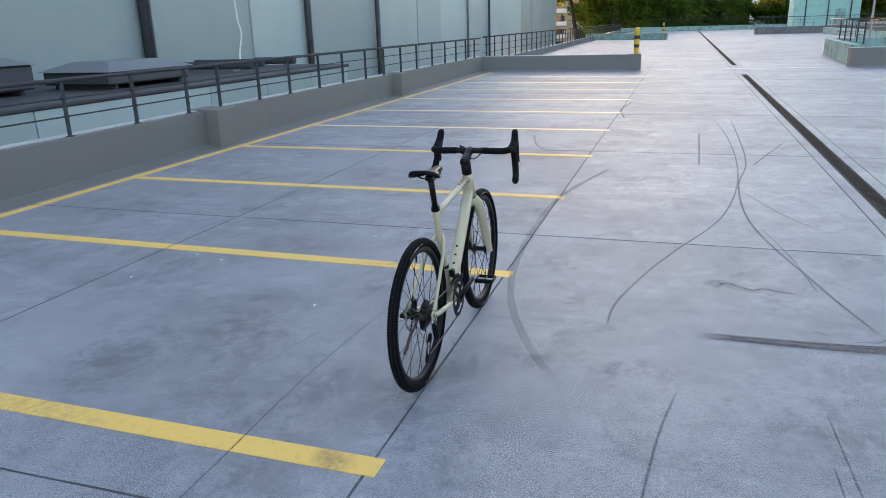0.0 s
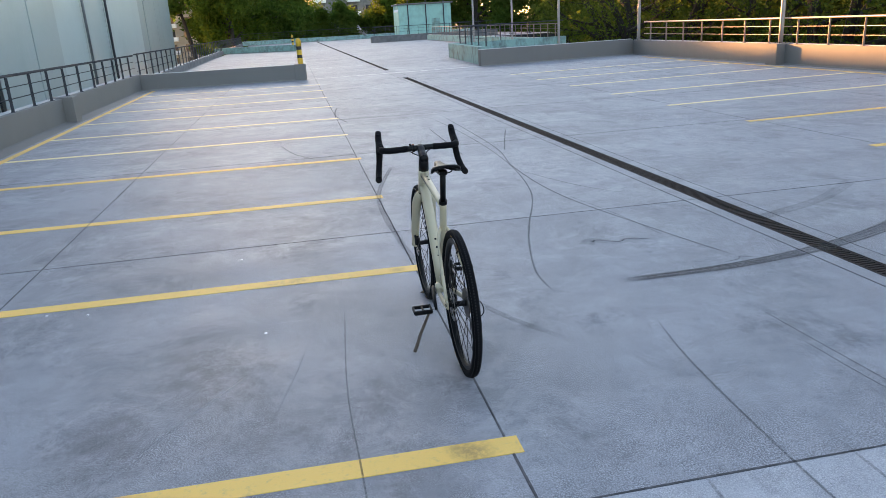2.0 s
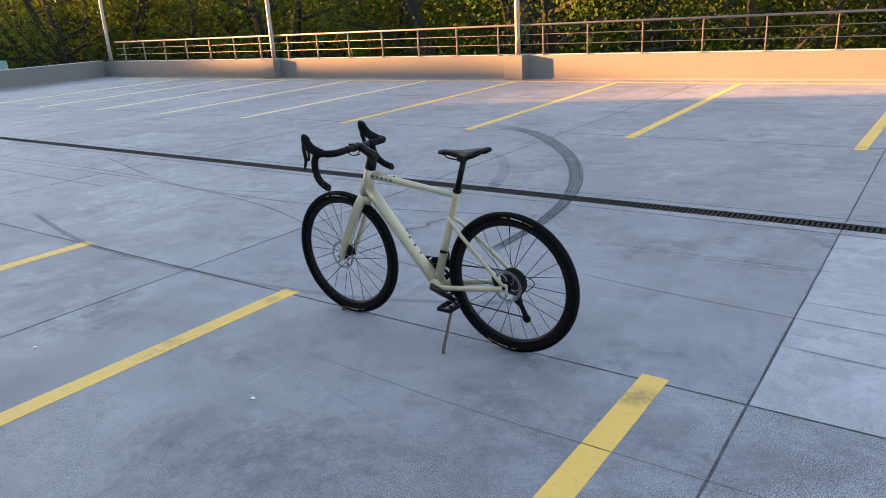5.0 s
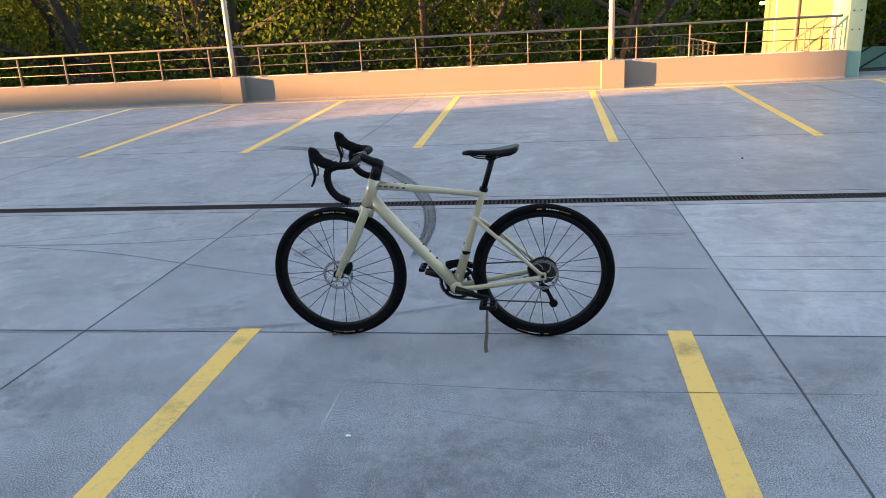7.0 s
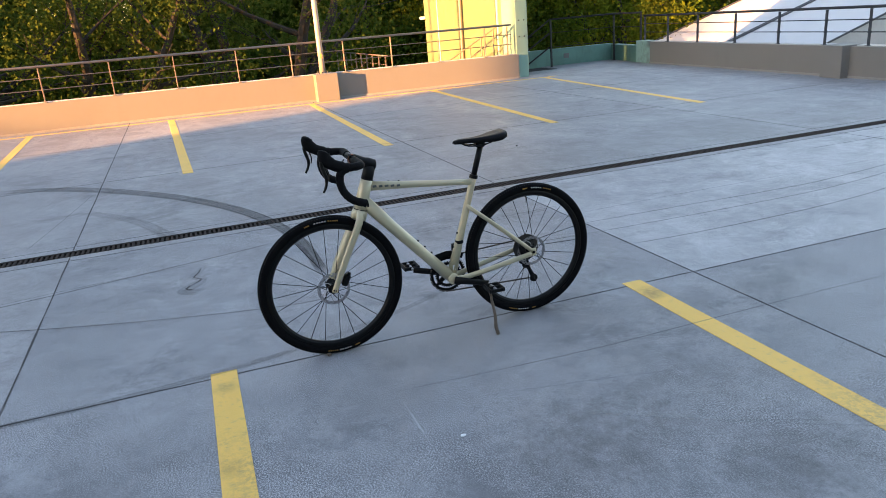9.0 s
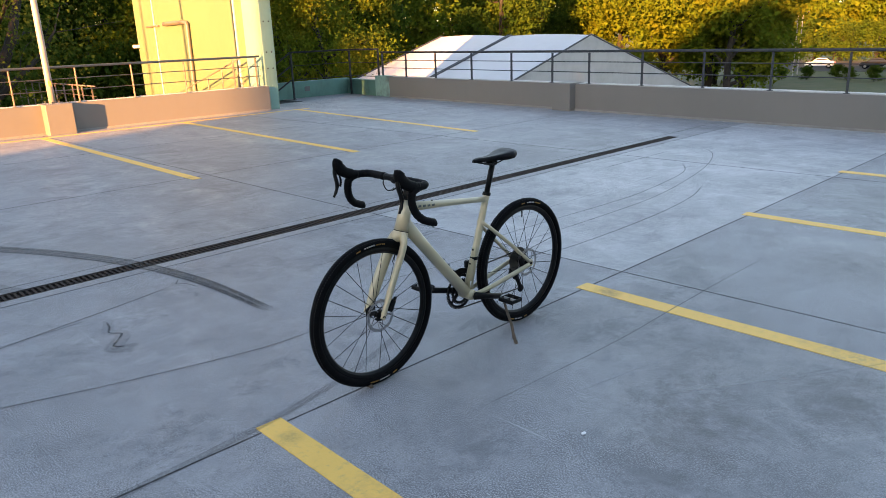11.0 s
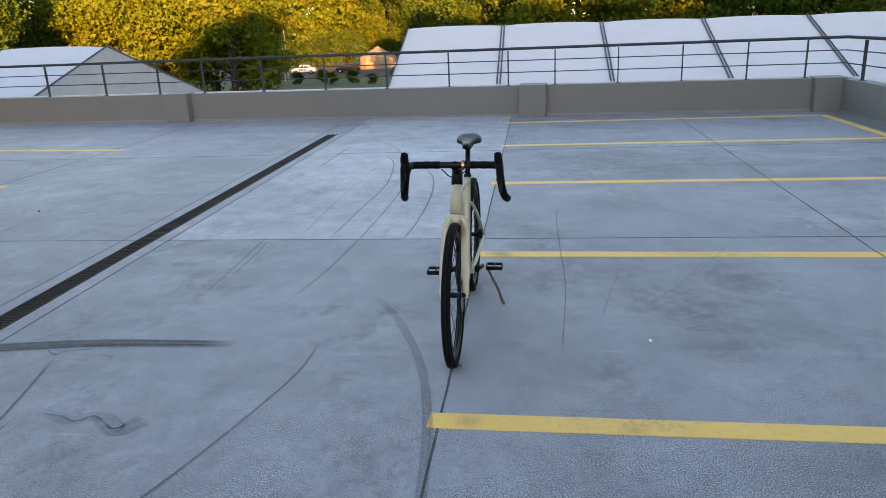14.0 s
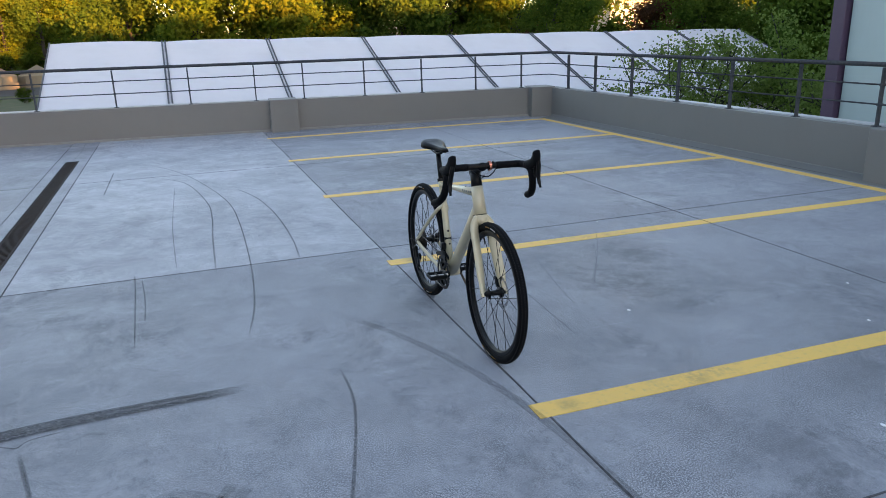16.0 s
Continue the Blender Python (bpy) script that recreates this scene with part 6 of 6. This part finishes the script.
for s in (-1, 1):
    pts = curve([clamp + Vector((s * 0.07, 0, 0)), Vector((s * 0.165, 0.340, 0.919)), Vector((s * 0.198, 0.358, 0.920)), Vector((s * 0.208, 0.402, 0.919)), Vector((s * 0.211, 0.436, 0.904)),
                 Vector((s * 0.215, 0.445, 0.872)), Vector((s * 0.220, 0.440, 0.838)), Vector((s * 0.226, 0.424, 0.808)), Vector((s * 0.233, 0.396, 0.784)), Vector((s * 0.240, 0.350, 0.766))], 5)
    part("taped_bar", tube(B(), pts, [0.0172 + 0.0009 * math.sin(i * 2.4) for i in range(len(pts))], 12), bar_tape, bar, "black wrapped bar tape", smooth=True)
    hood = part("brake_hood", tube(B(), curve([(s * 0.205, 0.398, 0.924), (s * 0.208, 0.432, 0.928), (s * 0.209, 0.468, 0.944), (s * 0.208, 0.494, 0.968), (s * 0.206, 0.498, 0.992), (s * 0.205, 0.494, 1.004)], 4),
                                   [(0.018, 0.018)] * 3 + [(0.019, 0.024)] * 6 + [(0.018, 0.027)] * 5 + [(0.017, 0.026)] * 3 + [(0.016, 0.023)] * 2 + [(0.013, 0.017), (0.007, 0.009)], 14), bar_tape, bar, "black rubber brake hood", smooth=True)
    part("brake_lever", tube(B(), curve([(s * 0.210, 0.510, 0.966), (s * 0.213, 0.512, 0.938), (s * 0.217, 0.500, 0.890), (s * 0.220, 0.506, 0.858), (s * 0.222, 0.519, 0.834)], 4), [(0.009, 0.010)] * 4 + [(0.008, 0.0115)] * 6 + [(0.006, 0.009)] * 4 + [(0.005, 0.006)] * 3, 10), alu_black, hood, "black brake lever", smooth=True)
    part("shift_paddle", tube(B(), curve([(s * 0.206, 0.492, 0.930), (s * 0.207, 0.486, 0.905), (s * 0.209, 0.490, 0.880)], 4), [(0.003, 0.007)] * 9, 6), plastic, hood)
    part("bar_plug", turned(B(), [(0.0, 0.0), (0.0, 0.016), (0.006, 0.015), (0.008, 0.0)], (s * 0.2405, 0.343, 0.764), "Y", 12), plastic, bar)
bell = new("bell")
bell.parent, bell.location = bike, clamp + Vector((-0.038, 0, 0))
part("band", turned(B(), [(-0.006, 0.0165), (-0.006, 0.0195), (0.006, 0.0195), (0.006, 0.0165), (-0.006, 0.0165)], (0, 0, 0), "X", 20), plastic, bell)
bm = B()
arc = [(math.radians(-75 + 15 * k)) for k in range(12)]
rows = [[bm.verts.new((x, r * math.cos(t), r * math.sin(t))) for x, r in ((-0.0065, 0.0195), (-0.0065, 0.0235), (0.0065, 0.0235), (0.0065, 0.0195))] for t in arc]
for u, w in zip(rows, rows[1:]):
    for k in range(4):
        bm.faces.new((u[k], w[k], w[(k + 1) % 4], u[(k + 1) % 4]))
bm.faces.new(rows[0])
bm.faces.new(rows[-1][::-1])
bmesh.ops.recalc_face_normals(bm, faces=bm.faces)
part("ring", bm, ring_copper, bell, "copper coloured bell ring")
part("hammer", tube(B(), [(-0.010, 0.010, 0.012), (-0.016, 0.016, 0.022)], [0.005, 0.006], 8), plastic, bell)
for s, e in ((-1, 0.02), (1, 0.03)):
    part("brake_hose", tube(B(), curve([(s * 0.06, 0.364, 0.905), (s * 0.046, 0.376, 0.894), (s * 0.016, 0.378, 0.886 - e * 0.5), (-s * 0.01, 0.350, 0.878)], 5), 0.0028, 6), plastic, bike)

# brakes
for c, rot, nm in (((-0.046, 0.440, 0.372), 0.45, "front_caliper"), ((-0.046, -0.452, 0.358), -0.3, "rear_caliper")):
    bm = B()
    m3 = Matrix.Rotation(rot, 3, "X")
    box(bm, c, (0.026, 0.030, 0.058), 0.007, m3)
    box(bm, Vector(c) + m3 @ Vector((-0.010, 0.0, 0.034)), (0.012, 0.016, 0.016), 0.004, m3)
    part(nm, bm, alu_black, bike)

# drivetrain on the right side
drive = new("crankset")
drive.parent, drive.location = bike, BBp
for nm, rr, x, n in (("big_chainring", 0.092, 0.049, 46), ("small_chainring", 0.066, 0.041, 32)):
    bm = B()
    prof = [(x - 0.0018, rr - 0.016), (x - 0.0018, rr - 0.003), (x + 0.0018, rr - 0.003), (x + 0.0018, rr - 0.016), (x - 0.0018, rr - 0.016)]
    turned(bm, prof, (0, 0, 0), "X", 46)
    for k in range(n):
        t = 2 * math.pi * k / n
        m3 = Matrix.Rotation(t, 3, "X")
        box(bm, m3 @ Vector((x, 0, rr - 0.001)), (0.002, 0.006, 0.007), 0, m3)
    part(nm, bm, alu_black, drive)
bm = B()
for k in range(4):
    t = 2 * math.pi * k / 4 + 0.7
    tube(bm, [(0.052, 0, 0), (0.049, 0.080 * math.sin(t), 0.080 * math.cos(t))], [(0.006, 0.016), (0.004, 0.009)], 8)
part("spider", bm, alu_black, drive)
arm = Vector((0, 0.165, 0.042))
for s in (1, -1):
    a = arm * s
    crank = part("crank_arm", tube(B(), [Vector((s * 0.055, 0, 0)), Vector((s * 0.066, a.y * 0.5, a.z * 0.5)), Vector((s * 0.075, a.y, a.z))], [(0.010, 0.020), (0.008, 0.015), (0.008, 0.015)], 12), alu_black, drive, smooth=True)
    ped = new("pedal")
    ped.parent, ped.location = drive, Vector((s * 0.142, a.y, a.z))
    part("spindle", tube(B(), [(-s * 0.060, 0, 0), (s * 0.042, 0, 0)], 0.007, 8), rotor_mat, ped)
    for y in (-0.034, 0.034):
        bm = B()
        box(bm, (0, y, 0), (0.092, 0.012, 0.022), 0.004)
        part("cage_bar", bm, plastic, ped)
    for x in (-0.042, 0.0, 0.042):
        bm = B()
        box(bm, (x, 0, 0), (0.010, 0.064, 0.018), 0.003)
        part("cage_rib", bm, plastic, ped)
cas = B()
for k in range(11):
    rr = 0.022 + 0.0047 * (10 - k)
    x = 0.024 + 0.0032 * k
    turned(cas, [(x - 0.0009, 0.014), (x - 0.0009, rr), (x + 0.0009, rr), (x + 0.0009, 0.014)], (0, *RA), "X", 30)
part("cassette", cas, chain_mat, bike, "dark steel cassette")


def chain_run(pts, nm="chain"):
    bm = B()
    total = [Vector(p) for p in pts]
    for a, b in zip(total, total[1:]):
        n = max(1, int((b - a).length / 0.0127))
        d = (b - a).normalized()
        m3 = Matrix.Rotation(math.atan2(d.z, d.y), 3, "X")
        for k in range(n):
            c = a.lerp(b, (k + 0.5) / n)
            box(bm, c, (0.0062 if k % 2 else 0.0046, 0.0125, 0.0075), 0.0012, m3)
    return part(nm, bm, chain_mat, bike, "oiled steel chain")


cx = 0.046
upper = [(cx, -0.505, 0.338 + 0.040), (cx, -0.09, 0.268 + 0.091)]
ringp = [(cx, -0.085 + 0.0915 * math.sin(t), 0.268 + 0.0915 * math.cos(t)) for t in [math.pi * k / 14 for k in range(15)]]
lower = [(cx, -0.085, 0.268 - 0.0915), (cx, -0.555, 0.158)]
chain_run(upper + ringp[0:0])
chain_run(ringp)
chain_run(lower)
chain_run([(cx, -0.505 + 0.040 * math.sin(t), 0.338 + 0.040 * math.cos(t)) for t in [-math.pi * k / 8 for k in range(7)]])
der = new("rear_derailleur")
der.parent = bike
bm = B()
box(bm, (0.070, -0.512, 0.292), (0.022, 0.026, 0.030), 0.006)
part("mount", bm, alu_black, der)
bm = B()
tube(bm, [(0.072, -0.515, 0.29), (0.074, -0.500, 0.235)], [(0.012, 0.015), (0.012, 0.014)], 10)
part("linkage", bm, alu_black, der)
bm = B()
for x in (0.039, 0.053):
    tube(bm, [(x, -0.512, 0.245), (x, -0.535, 0.20), (x, -0.556, 0.150)], [(0.0015, 0.010), (0.0015, 0.008), (0.0015, 0.012)], 8)
part("cage", bm, alu_black, der)
for yy, zz in ((-0.513, 0.236), (-0.554, 0.155)):
    part("jockey_wheel", turned(B(), [(0.042, 0.004), (0.042, 0.021), (0.050, 0.021), (0.050, 0.004), (0.042, 0.004)], (0, yy, zz), "X", 14), plastic, der)
part("gear_cable", tube(B(), curve([(0.062, -0.44, 0.310), (0.085, -0.53, 0.345), (0.090, -0.575, 0.315), (0.080, -0.535, 0.270)], 5), 0.0025, 6), plastic, der)
fd = new("front_derailleur")
fd.parent = bike
bm = B()
tube(bm, [BBp.lerp(ST, 0.36) + Vector((0, 0, -0.008)), BBp.lerp(ST, 0.36) + Vector((0, 0, 0.008))], 0.021, 14)
part("clamp_band", bm, alu_black, fd)
bm = B()
box(bm, (0.032, -0.125, 0.405), (0.026, 0.032, 0.040), 0.006)
part("body", bm, alu_black, fd)
bm = B()
for x in (0.036, 0.056):
    tube(bm, curve([(x, -0.165, 0.352), (x, -0.10, 0.372), (x, -0.03, 0.362)], 4), [(0.0015, 0.012)] * 9, 8)
part("cage", bm, alu_black, fd)

# the twig that props the left pedal
tagged(part("twig", tube(B(), curve([(-1.144, 2.868, 0.0), (-1.128, 2.872, 0.035), (-1.110, 2.866, 0.09), (-1.080, 2.866, 0.155), (-1.050, 2.862, 0.224)], 4),
                              [0.0075, 0.0098, 0.0082, 0.0085, 0.0098, 0.0080, 0.0076, 0.0088, 0.0076, 0.0072, 0.0070, 0.0076, 0.0068, 0.0066, 0.0066, 0.0070, 0.0064], 8), twig_bark), "crooked bare twig propping up the bicycle pedal", "twig")
